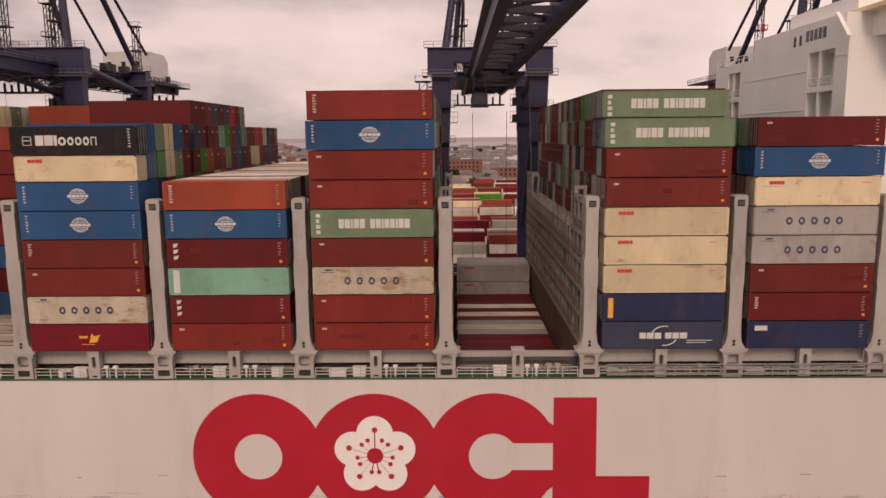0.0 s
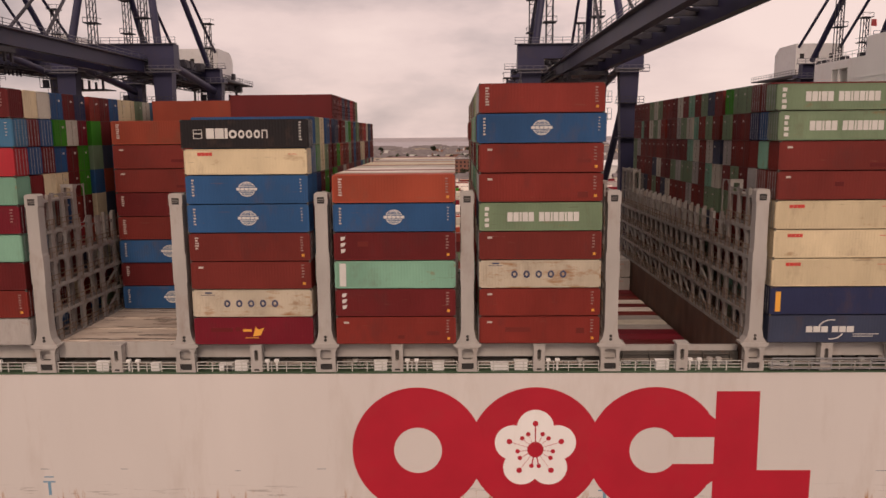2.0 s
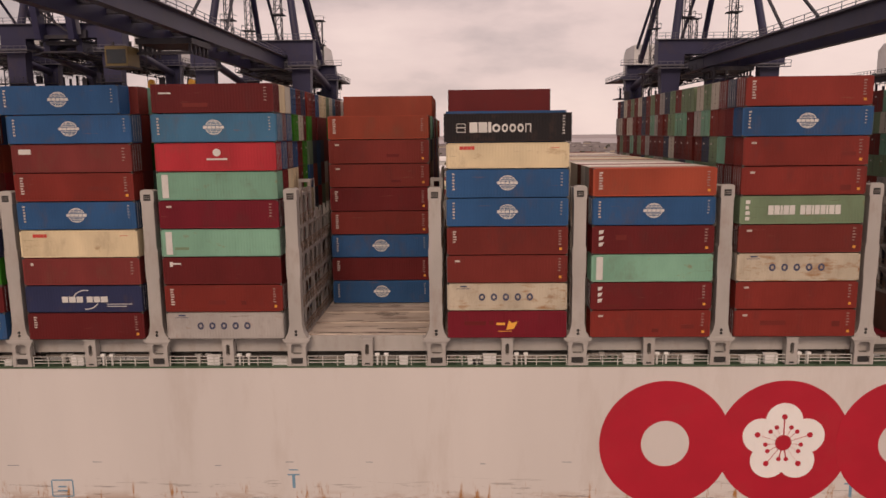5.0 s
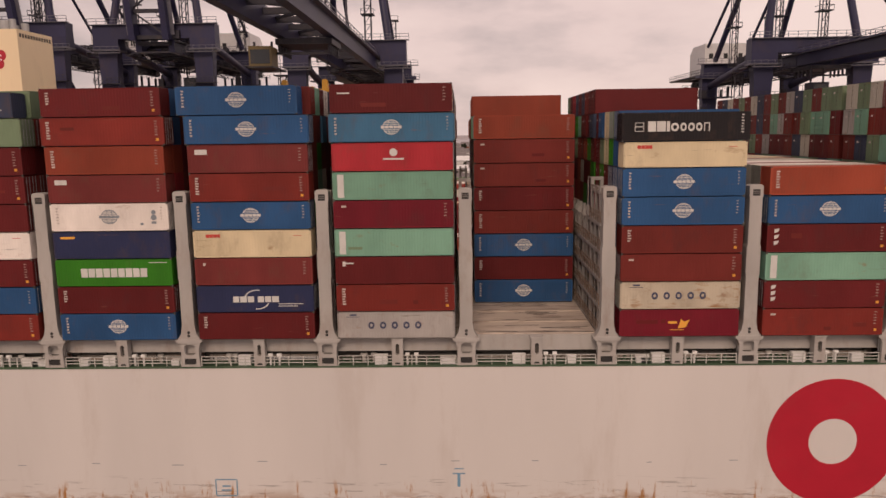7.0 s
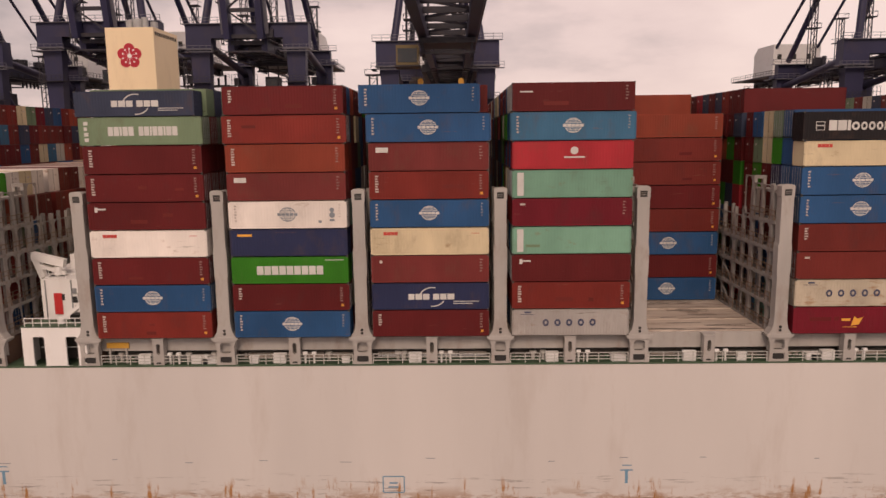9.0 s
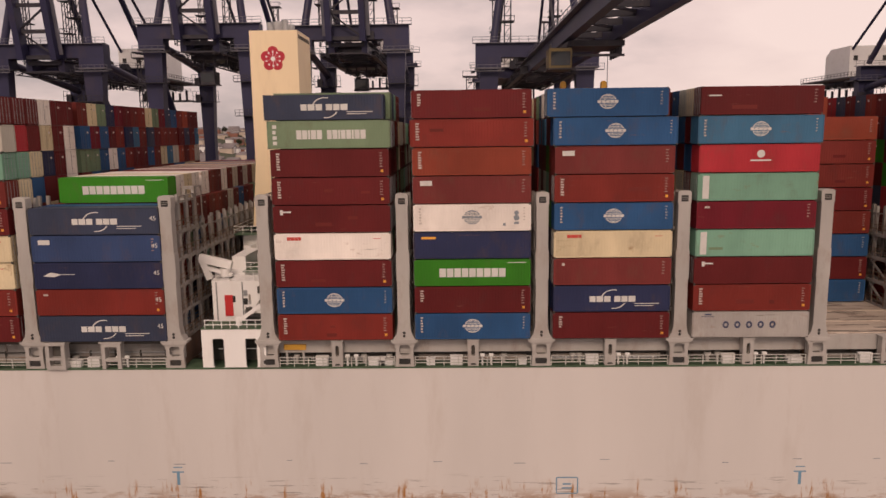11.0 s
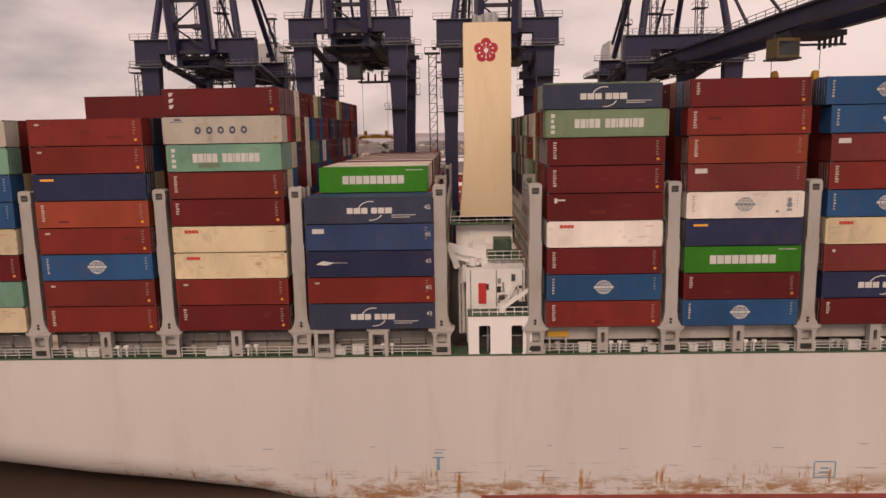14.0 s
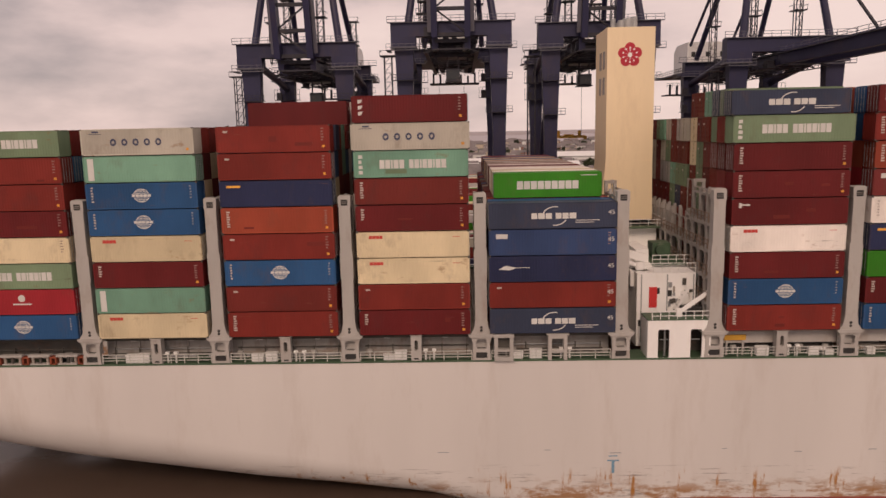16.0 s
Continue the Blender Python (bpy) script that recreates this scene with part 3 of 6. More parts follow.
def emblem(kind, length, high):
    """The painted marks of one box side: name of the part, shape, materials, label. x from the middle, z from the base."""
    h = length / 2
    s = Shape()
    if kind in ("globe", "globegrey"):
        z = high * 0.52
        for k, hw in ((-0.58, 0.42), (-0.42, 0.66), (-0.26, 0.78), (0.26, 0.78), (0.42, 0.66), (0.58, 0.42)):
            s.box(-hw, hw, -0.012, 0.008, z + k - 0.032, z + k + 0.032)
        s.ring(0, z, 0.74, 0.68, -0.014, 0.008, 28, 16, 164, sx=1.16)
        s.ring(0, z, 0.74, 0.68, -0.014, 0.008, 28, 196, 344, sx=1.16)
        s.ring(0, z, 0.72, 0.67, -0.016, 0.008, 20, sx=0.5)
        blocks(s, -1.04, z - 0.14, (0.37,) * 5, 0.28, 0.055, y=-0.018)
        bars_v(s, -h + 0.6, high * 0.86, 6, 0.24, 0.16, 0.3, 1)
        bars_v(s, h - 0.8, high * 0.86, 5, 0.2, 0.08, 0.3, 1)
        if kind == "globegrey":
            s.disc(h - 1.5, z - 0.1, 0.3, -0.012, 0.008, 12).disc(h - 1.5, z + 0.42, 0.24, -0.012, 0.008, 12).box(h - 1.75, h - 1.25, -0.012, 0.008, z - 0.75, z - 0.5)
            s.box(h - 2.9, h - 2.6, -0.012, 0.008, z - 0.9, z - 0.65)
        return "globe_emblem", s, (M_MARK_GREY if kind == "globegrey" else M_MARK, M_MARK_DIM), "globe emblem of rings and bars"
    if kind == "rings":
        blocks(s, -2.9, high * 0.36, (0.66,) * 5, 0.78, 0.56, hollow=True)
        s.box(-h + 0.9, -h + 2.3, -0.012, 0.008, high * 0.80, high * 0.80 + 0.05)
        s.box(-h + 1.3, -h + 2.0, -0.012, 0.008, high * 0.86, high * 0.86 + 0.16)
        return "ring_mark", s, (M_MARK_NAVY,), "row of five navy rings"
    if kind == "words":
        x = blocks(s, -3.3, high * 0.34, (0.52, 0.52, 0.22, 0.52, 0.52), 0.92, 0.08)
        blocks(s, x + 0.45, high * 0.34, (0.48, 0.5, 0.2, 0.48, 0.48, 0.2, 0.52, 0.52), 0.92, 0.08)
        bars_v(s, -h + 0.55, high * 0.85, 4, 0.42, 0.36, 0.55)
        return "word_block", s, (M_MARK,), "rows of white blocks"
    if kind == "nine":
        blocks(s, -3.45, high * 0.34, (0.68,) * 9, 0.92, 0.1)
        s.box(h - 2.4, h - 0.5, -0.012, 0.008, high * 0.86, high * 0.86 + 0.07)
        return "word_block", s, (M_MARK,), "nine white blocks"
    if kind == "swoosh":
        x = blocks(s, -2.3, high * 0.38, (0.62, 0.7, 0.66), 0.62, 0.1)
        blocks(s, x + 0.3, high * 0.38, (0.64, 0.64, 0.72), 0.62, 0.1)
        s.ring(0.2, high * 0.48, 1.05, 0.95, -0.012, 0.008, 14, 75, 160, 1.3)
        s.ring(0.2, high * 0.48, 1.05, 0.95, -0.012, 0.008, 14, 262, 335, 1.3)
        s.box(2.4, 5.0, -0.012, 0.008, high * 0.30, high * 0.30 + 0.07)
        s.box(2.4, 4.4, -0.012, 0.008, high * 0.22, high * 0.22 + 0.07)
        return "swoosh_emblem", s, (M_MARK,), "white blocks and curved strokes"
    if kind == "word":
        s.ring(-4.6, high * 0.5, 0.62, 0.54, -0.012, 0.008, 4, 45, 405, 1.0)
        s.box(-5.0, -4.25, -0.012, 0.008, high * 0.5 - 0.02, high * 0.5 + 0.08)
        x = blocks(s, -3.75, high * 0.34, (0.78, 0.86, 0.3), 1.0, 0.1)
        bars_v(s, h - 0.9, high * 0.9, 7, 0.26, 0.1, 0.28)
        blocks(s, x, high * 0.34, (0.8, 0.62, 0.66, 0.62), 0.84, 0.13, hollow=True)
        s.box(x + 3.25, x + 3.35, -0.012, 0.008, high * 0.34, high * 0.34 + 0.75)
        s.box(x + 3.72, x + 3.82, -0.012, 0.008, high * 0.34, high * 0.34 + 0.75)
        s.box(x + 3.25, x + 3.82, -0.012, 0.008, high * 0.34 + 0.72, high * 0.34 + 0.84)
        return "word_block", s, (M_MARK,), "row of white blocks and rings"
    if kind == "small":
        blocks(s, -h + 1.35, high * 0.74, (0.36, 0.36, 0.36, 0.3), 0.34, 0.03)
        s.box(h - 1.8, h - 1.0, -0.012, 0.008, high * 0.78, high * 0.78 + 0.05)
        return "red_block", s, (M_MARK_RED,), "small red blocks"
    if kind == "bird":
        s.prism([(-0.1, high * 0.30), (0.7, high * 0.34), (1.1, high * 0.62), (0.5, high * 0.55), (0.2, high * 0.66)], -0.014, 0.006)
        s.box(-1.1, -0.2, -0.012, 0.008, high * 0.48, high * 0.48 + 0.25)
        s.box(-0.9, 0.5, -0.012, 0.008, high * 0.24, high * 0.24 + 0.06)
        return "yellow_emblem", s, (M_MARK_YELLOW,), "small yellow leaf-shaped emblem"
    if kind == "panel":
        s.box(-h + 0.5, -h + 1.15, -0.012, 0.008, 0.25, high - 0.25)
        return "white_panel", s, (M_MARK,), "tall white panel at one end"
    if kind == "kkk":
        for i in range(3):
            z = high * 0.70 - i * 0.62
            s.prism([(-h + 0.7, z), (-h + 1.05, z + 0.1), (-h + 1.2, z + 0.46), (-h + 0.7, z + 0.4)], -0.012, 0.008)
        bars_v(s, h - 0.95, high * 0.88, 5, 0.3, 0.12, 0.3, 1)
        return "white_tab", s, (M_MARK, M_FAINT), "three white tabs"
    if kind in ("codev", "k"):
        bars_v(s, -h + 0.6, high * 0.86, 7 if kind == "codev" else 5, 0.36, 0.15, 0.26)
        bars_v(s, h - 0.95, high * 0.86, 6, 0.3, 0.1, 0.27, 1)
        return "code_mark", s, (M_MARK_DIM, M_FAINT), "columns of small white bars"
    if kind == "tee":
        s.box(-h + 0.75, -h + 1.9, -0.012, 0.008, high * 0.74, high * 0.74 + 0.16)
        s.box(-h + 0.75, -h + 1.05, -0.012, 0.008, high * 0.66, high * 0.84)
        return "white_mark", s, (M_MARK,), "small white key-shaped mark"
    if kind == "dot":
        s.disc(0.15, high * 0.66, 0.4, -0.012, 0.008, 14)
        s.box(-0.9, 1.2, -0.012, 0.008, high * 0.40, high * 0.40 + 0.16)
        return "round_emblem", s, (M_MARK,), "round pale emblem over a bar"
    if kind in ("tag", "dash"):
        s.box(-h + 0.75, -h + 2.0, -0.012, 0.008, high * 0.66, high * 0.66 + (0.5 if kind == "tag" else 0.14))
        bars_v(s, h - 0.95, high * 0.86, 5, 0.3, 0.1, 0.3, 1)
        return "white_tag", s, (M_MARK, M_FAINT), "white label near one end"
    if kind == "spot":
        s.disc(-h + 1.0, high * 0.78, 0.17, -0.012, 0.008, 10)
        bars_v(s, h - 0.95, high * 0.86, 5, 0.3, 0.1, 0.3, 1)
        return "code_mark", s, (M_MARK_DIM, M_FAINT), "small pale spot and bars"
    if kind == "fish":
        s.prism([(-h + 1.0, high * 0.5), (-h + 2.2, high * 0.46), (-h + 3.0, high * 0.56), (-h + 1.8, high * 0.64)], -0.012, 0.008)
        s.box(-h + 2.9, -h + 4.4, -0.012, 0.008, high * 0.55, high * 0.55 + 0.05)
        return "white_emblem", s, (M_MARK,), "white bird-shaped emblem"
    if kind == "yellowtag":
        s.box(-h + 0.55, -h + 1.05, -0.012, 0.008, 0.35, high - 0.45)
        return "yellow_panel", s, (M_MARK_YELLOW,), "tall yellow panel at one end"
    if kind == "yellowlabel":
        s.box(-h + 0.8, -h + 2.3, -0.012, 0.008, high * 0.74, high * 0.74 + 0.24)
        return "yellow_label", s, (M_MARK_YELLOW,), "small yellow label"
    s.box(-h + 0.8, -h + 1.3, -0.012, 0.008, high * 0.76, high * 0.76 + 0.2)
    bars_v(s, h - 0.95, high * 0.88, 5, 0.3, 0.1, 0.3, 1)
    return "code_mark", s, (M_MARK_DIM, M_FAINT), "small white bars"


WORD = {"maroon": "dark maroon", "brick": "brick red", "umber": "brownish red", "orange": "faded orange", "red": "bright red", "crimson": "crimson", "blue": "blue", "teal": "teal blue",
        "cream": "cream", "grey": "pale grey", "sage": "sage green", "mint": "mint green", "navy": "navy blue", "slate": "slate blue", "black": "black", "green": "bright green", "white": "white", "violet": "violet blue",
        "rust": "rusty orange", "ash": "dull grey", "dun": "rust-stained beige", "rosewood": "faded rose-brown"}


PATCH = {"brick": "umber", "umber": "maroon", "maroon": "umber", "orange": "umber", "mint": "sage", "crimson": "maroon"}


def size_mark():
    """The number 45 that the long boxes carry."""
    if "size_mark" not in MESH:
        cu = bpy.data.curves.new("size_mark", "FONT")
        cu.body, cu.size, cu.extrude, cu.align_x = "45", 0.68, 0.008, "CENTER"
        ob = bpy.data.objects.new("size_mark", cu)
        scene.collection.objects.link(ob)
        me = bpy.data.meshes.new_from_object(ob)
        bpy.data.objects.remove(ob)
        me.transform(Matrix.Rotation(math.pi / 2, 4, "X"))
        me.materials.clear()
        me.materials.append(M_MARK)
        MESH["size_mark"] = me
    return MESH["size_mark"]


def container(paint, kind, length, high, at, group, full=True):
    """One freight container with frame, doors, castings and painted marks."""
    body = part("shipping_container", shared(("container_body", length, high), lambda: body_shape(length, high), BOX["brick"]), None, at=at)
    mats = [(body, 0)]
    fr = part("frame", shared(("container_frame", length, high), lambda: frame_shape(length, high), BOX["brick"]), None, body)
    mats.append((fr, 0))
    door = part("door", shared(("container_door", high), lambda: door_shape(high), BOX["brick"], M_STEEL), None, body)
    flip = int(abs(at[0] * 7 + at[2] * 3)) % 2
    door.location = ((length / 2 - 0.04) * (-1 if flip else 1), 0, 0)
    door.rotation_euler = (0, 0, math.pi if flip else 0)
    mats.append((door, 0))
    if full:
        for cx in (-1, 1):
            for cz in (0, high - 0.118):
                part("corner_casting", shared("corner_casting", casting_shape, M_COAMING), None, body, at=(cx * (length / 2 - 0.085), -WIDE / 2 + 0.08, cz))
        name = "no marks"
        if kind:
            key = ("mark", kind, length, high)
            if key not in MESH:
                nm, s, ms, lab = emblem(kind, length, high)
                split = s.pieces() if kind in ("rings", "words", "nine", "word", "kkk") else [s]
                MESH[key] = [q.mesh(nm, *ms) for q in split], nm, lab
            meshes, nm, lab = MESH[key]
            for me in meshes:
                mk = part(nm, me, None, body, lab if len(meshes) == 1 else "", at=(0, -WIDE / 2, 0))
                if nm in ("code_mark", "red_block", "globe_emblem", "white_tag"):
                    tagged(mk, kind="stuff")
            name = lab
        if length == LEN45:
            part("size_mark", size_mark(), None, body, "white size number", at=(length / 2 - 0.6, -WIDE / 2 - 0.012, high * 0.52))
        if paint in ("brick", "maroon", "umber", "orange", "grey", "slate", "red") and kind in ("code", "codev", "k", "kkk", "rings", "plain"):
            part("caution_label", shared("caution_label", lambda: Shape().box(-0.14, 0.14, -0.012, 0.008, 0, 0.26), M_CAUTION), None, body, "small yellow square label",
                 at=(length / 2 - 0.72, -WIDE / 2, 0.45))
        wear = random.Random(int(abs(at[0]) * 31 + at[2] * 17))
        if paint in PATCH and wear.random() < 0.45:
            for k in range(wear.choice((1, 1, 2))):
                w, hh = wear.uniform(0.25, 1.3), wear.uniform(0.2, 0.6)
                px, pz = wear.uniform(-length * 0.35, length * 0.35), wear.uniform(0.3, 1.6)
                part("repair_patch", Shape().box(px - w, px + w, -0.006, 0.012, pz, pz + hh), BOX[PATCH[paint]], body, "repainted patch", at=(0, -WIDE / 2, 0))
        lab = f"{WORD[paint]} corrugated steel container with {name}"
    else:
        lab = f"{WORD[paint]} corrugated steel container in a stack on deck"
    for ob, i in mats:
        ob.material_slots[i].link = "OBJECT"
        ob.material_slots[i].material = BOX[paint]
    return tagged(body, lab, "container", group)


def stack(spec, x, y, group="containers in the outer stacks"):
    z = BASE
    for item in spec.split():
        bits = item.split(":")
        length = (LEN45 if x == -130.7 else LENX) if "l" in bits[2:] else LEN40
        high = LOW if "s" in bits[2:] else HIGH
        dx = sum(float(b[1:]) for b in bits[2:] if b[0] == "x")
        container(bits[0], bits[1], length, high, (x + dx, y + WIDE / 2, z), group)
        z += high + GAP


for bay, (x, spec) in BAYS.items():
    stack(spec, x, row_y(0))
stack(INNER_H, -47.3, row_y(6))
container("green", "nine", LEN40, HIGH, (-130.7, row_y(2) + WIDE / 2, BASE + 5 * (HIGH + GAP)), "containers in the outer stacks")

# ---- inner rows ----
ORDER = ["F", "E", "D", "C", "B", "A", "H", "I", "J", "K", "L", "gap", "M", "N", "O", "P", "Q"]
CENTRE = {b: c[0] for b, c in BAYS.items()}
CENTRE.update({"H": -47.3, "D": 11.1})
PICK = ["maroon"] * 6 + ["brick"] * 5 + ["umber"] * 5 + ["blue"] * 4 + ["teal", "orange", "crimson", "umber", "red", "cream", "cream", "grey", "grey", "sage", "sage", "mint", "navy", "slate", "green", "slate", "white"]
# duller, darker paints whose choice stands in for shade on these bays' ends
DULL = ["maroon"] * 5 + ["umber"] * 5 + ["brick"] * 3 + ["sage"] * 3 + ["slate"] * 2 + ["navy"] * 2 + ["blue"] * 4 + ["green", "green", "green", "grey", "grey", "crimson", "sage", "sage", "teal", "orange"]
MUTED = ["umber", "umber", "rosewood", "sage", "sage", "grey", "slate", "brick", "maroon", "mint", "ash"]
ENDS = {
    ("I", 8): "cream grey blue maroon navy brick maroon blue cream", ("I", 7): "maroon blue green grey crimson green maroon", ("I", 6): "blue maroon blue maroon green sage",
    ("I", 5): "maroon cream cream maroon green", ("A", 7): "blue sage cream blue maroon slate maroon", ("A", 6): "blue green cream sage maroon maroon", ("A", 5): "blue navy maroon green maroon",
    ("N", 8): "maroon maroon white maroon maroon umber cream sage navy crimson maroon umber brick cream", ("N", 7): "red maroon cream maroon white blue crimson blue maroon brick navy teal umber",
    ("N", 6): "mint cream navy maroon white sage sage blue white blue brick maroon", ("N", 5): "cream blue maroon crimson white maroon",
    ("E", 8): "maroon umber sage sage green rosewood slate", ("E", 7): "blue navy umber maroon sage umber", ("L", 5): "rosewood umber maroon sage umber", ("L", 7): "umber sage umber maroon cream", ("L", 6): "maroon umber rosewood sage cream",
}
pick = random.Random(11)
inner, rest = [], []
for i, bay in enumerate(ORDER):
    if bay in ("D", "gap"):
        continue
    for r in range(1, 23):
        n = tiers(bay, r)
        if bay == "H" and r == 6:
            continue
        for k in range(n):
            if bay == "M" and r == 2 and k == 5:
                continue
            beside = [tiers(ORDER[j], r) if 0 <= j < len(ORDER) else 0 for j in (i - 1, i + 1)]
            front = tiers(bay, r - 1)
            paint = pick.choice(MUTED if bay in "CEL" else DULL if bay in ("E", "F", "C", "L") else PICK)
            seen = ENDS.get((bay, k), "").split()
            if r <= len(seen):
                paint = seen[r - 1]
            if bay == "H" and k == 8:
                paint = "rust"
            if bay == "O" and r == 5 and k == 8:
                paint = "maroon"
            if bay == "A" and r == 6 and k == 8:
                paint = "maroon"
            if (bay == "B" and k == 5) or (bay == "M" and k == 5 and r < 14):
                paint = pick.choice(["white", "cream", "umber", "maroon", "grey", "white", "brick", "grey"])
            covered = (k < n - 1 and k < min(beside) and k < front and r < 22) or (k < min(beside) and k < 6 and r < 22)
            rec = (paint, LEN45 if bay == "M" and k < 5 else LENX if k == 7 and pick.random() < 0.35 else LEN40, (CENTRE[bay], row_y(r) + WIDE / 2, BASE + k * (HIGH + GAP)))
            (rest if covered else inner).append((r, rec))
inner.sort(key=lambda q: (q[0], q[1][2][0]))
for r, (paint, length, at) in inner[:150]:
    container(paint, "", length, HIGH, at, "containers in the inner rows", full=False)

far_boxes = Shape()
PAINT_ORDER = list(BOX)
for r, (paint, length, at) in inner[150:]:
    m = PAINT_ORDER.index(paint)
    x, y, z = at
    h, w = length / 2, WIDE / 2
    far_boxes.box(x - h + 0.05, x + h - 0.05, y - w, y + w, z + 0.02, z + HIGH, m)
    for e in (-1, 1):
        for j in (-1, 1):
            far_boxes.box(*sorted((x + e * h, x + e * (h - 0.08))), *sorted((y + j * w, y + j * (w - 0.13))), z, z + HIGH, m)
        for zz in (z, z + HIGH - 0.14):
            far_boxes.box(*sorted((x + e * h, x + e * (h - 0.08))), y - w + 0.14, y + w - 0.14, zz, zz + 0.14, m)
        for k in range(5):
            zz = z + 0.17 + 0.5 * k
            far_boxes.box(*sorted((x + e * (h - 0.06), x + e * (h - 0.01))), y - w + 0.16, y + w - 0.16, zz, zz + 0.4, m)
        for j in (-0.8, -0.3, 0.3, 0.8):
            far_boxes.box(*sorted((x + e * (h - 0.04), x + e * (h + 0.02))), y + j - 0.04, y + j + 0.04, z + 0.15, z + HIGH - 0.15, m)
        far_boxes.box(*sorted((x + e * (h - 0.05), x + e * (h + 0.01))), y + 0.35, y + 0.75, z + HIGH * 0.68, z + HIGH * 0.68 + 0.22, len(PAINT_ORDER) + 1)
        far_boxes.box(*sorted((x + e * (h - 0.05), x + e * (h + 0.005))), y - 0.02, y + 0.02, z + 0.15, z + HIGH - 0.15, len(PAINT_ORDER) + 2)
        # dark strip fills the gap under the box, painted in place of shade
        far_boxes.box(*sorted((x + e * (h - 0.3), x + e * (h - 0.1))), y - w - 0.08, y + w, z - GAP, z + 0.02, len(PAINT_ORDER) + 2)
for r, (paint, length, (x, y, z)) in rest:
    far_boxes.box(x - length / 2, x + length / 2, y - WIDE / 2, y + WIDE / 2, z - GAP, z + HIGH, PAINT_ORDER.index(paint))
tagged(part("stacked_containers", far_boxes, (*[BOX[k] for k in PAINT_ORDER], M_STEEL, M_MARK_DIM, M_COAMING)), "many mixed-colour steel containers filling the inner rows", "containers", kind="stuff")

# open hold in the empty bay
structure("hold_floor", Shape().box(4.5, 17.7, 75.3, 129, 1.6, 2.0), M_RUST, "rusty steel floor of the open hold", "floor")
hold = tagged(part("hold_wall", Shape().box(4.2, 4.5, 75.0, 129, 2, 19.9).box(17.7, 18.0, 75.0, 129, 2, 19.9).box(4.5, 17.7, 129, 129.3, 2, 17.1).box(4.5, 17.7, 75.0, 75.3, 2, 18.6), M_HOLD),
              "dark rust-brown steel walls of the open hold", "hold", kind="structure")
part("cell_guide", Shape().box(16.9, 17.6, 76, 128, 14.2, 14.6), M_HOLD, hold)
lower = Shape()
for r in range(0, 21):
    y = 76.0 + r * 2.52
    top = 15.1 if y < 119 else 20.1
    for k in range(1 if top < 16 else 2):
        paint = ["crimson", "ash", "grey", "ash", "umber", "white", "maroon", "white", "umber", "maroon", "crimson"][(r - 7) % 11] if top < 16 else "ash"
        container(paint, "small" if top > 16 else "", LEN40, HIGH, (11.25, y + 1.22, top - HIGH - k * (HIGH + GAP)), "containers in the open hold", full=top > 16)
    lower.box(4.9, 16.9, y, y + WIDE, 2.0, top - HIGH - (HIGH + GAP if top > 16 else 0.0) - 0.001, r % 3)
tagged(part("hold_containers", lower, (BOX["maroon"], BOX["grey"], BOX["umber"])), "lower tiers of containers deep in the open hold", "containers", kind="stuff")

# ---- hatch covers, posts, lashing bridges ----
def pierced_plate(x0, x1, z0, z1, hx0, hx1, hz0, hz1, c, depth, y=0.0):
    """A thick upright plate with one opening whose corners are cut off by c."""
    ring = [(x0, z0), (x1, z0), (x1, z1), (x0, z1), (hx0 + c, hz0), (hx1 - c, hz0), (hx1, hz0 + c), (hx1, hz1 - c), (hx1 - c, hz1), (hx0 + c, hz1), (hx0, hz1 - c), (hx0, hz0 + c)]
    face = [(0, 1, 5, 4), (1, 6, 5), (1, 2, 7, 6), (2, 8, 7), (2, 3, 9, 8), (3, 10, 9), (3, 0, 11, 10), (0, 4, 11)]
    rim = [(k + 12, (k + 1) % 4 + 12, (k + 1) % 4, k) for k in range(4)] + [(4 + k, 4 + (k + 1) % 8, 16 + (k + 1) % 8, 16 + k) for k in range(8)]
    return Shape().add([(x, y, z) for x, z in ring] + [(x, y + depth, z) for x, z in ring], face + [tuple(v + 12 for v in q[::-1]) for q in face] + rim)


def pierced_side(x0, x1, y0, y1, z0, z1, edge, c):
    """The same plate standing along y."""
    s = pierced_plate(y0, y1, z0, z1, y0 + edge, y1 - edge, z0 + edge * 0.6, z1 - edge * 0.6, c, x1 - x0)
    s.v = [(x0 + y, x, z) for x, y, z in s.v]
    s.f = [q[::-1] for q in s.f]
    return s


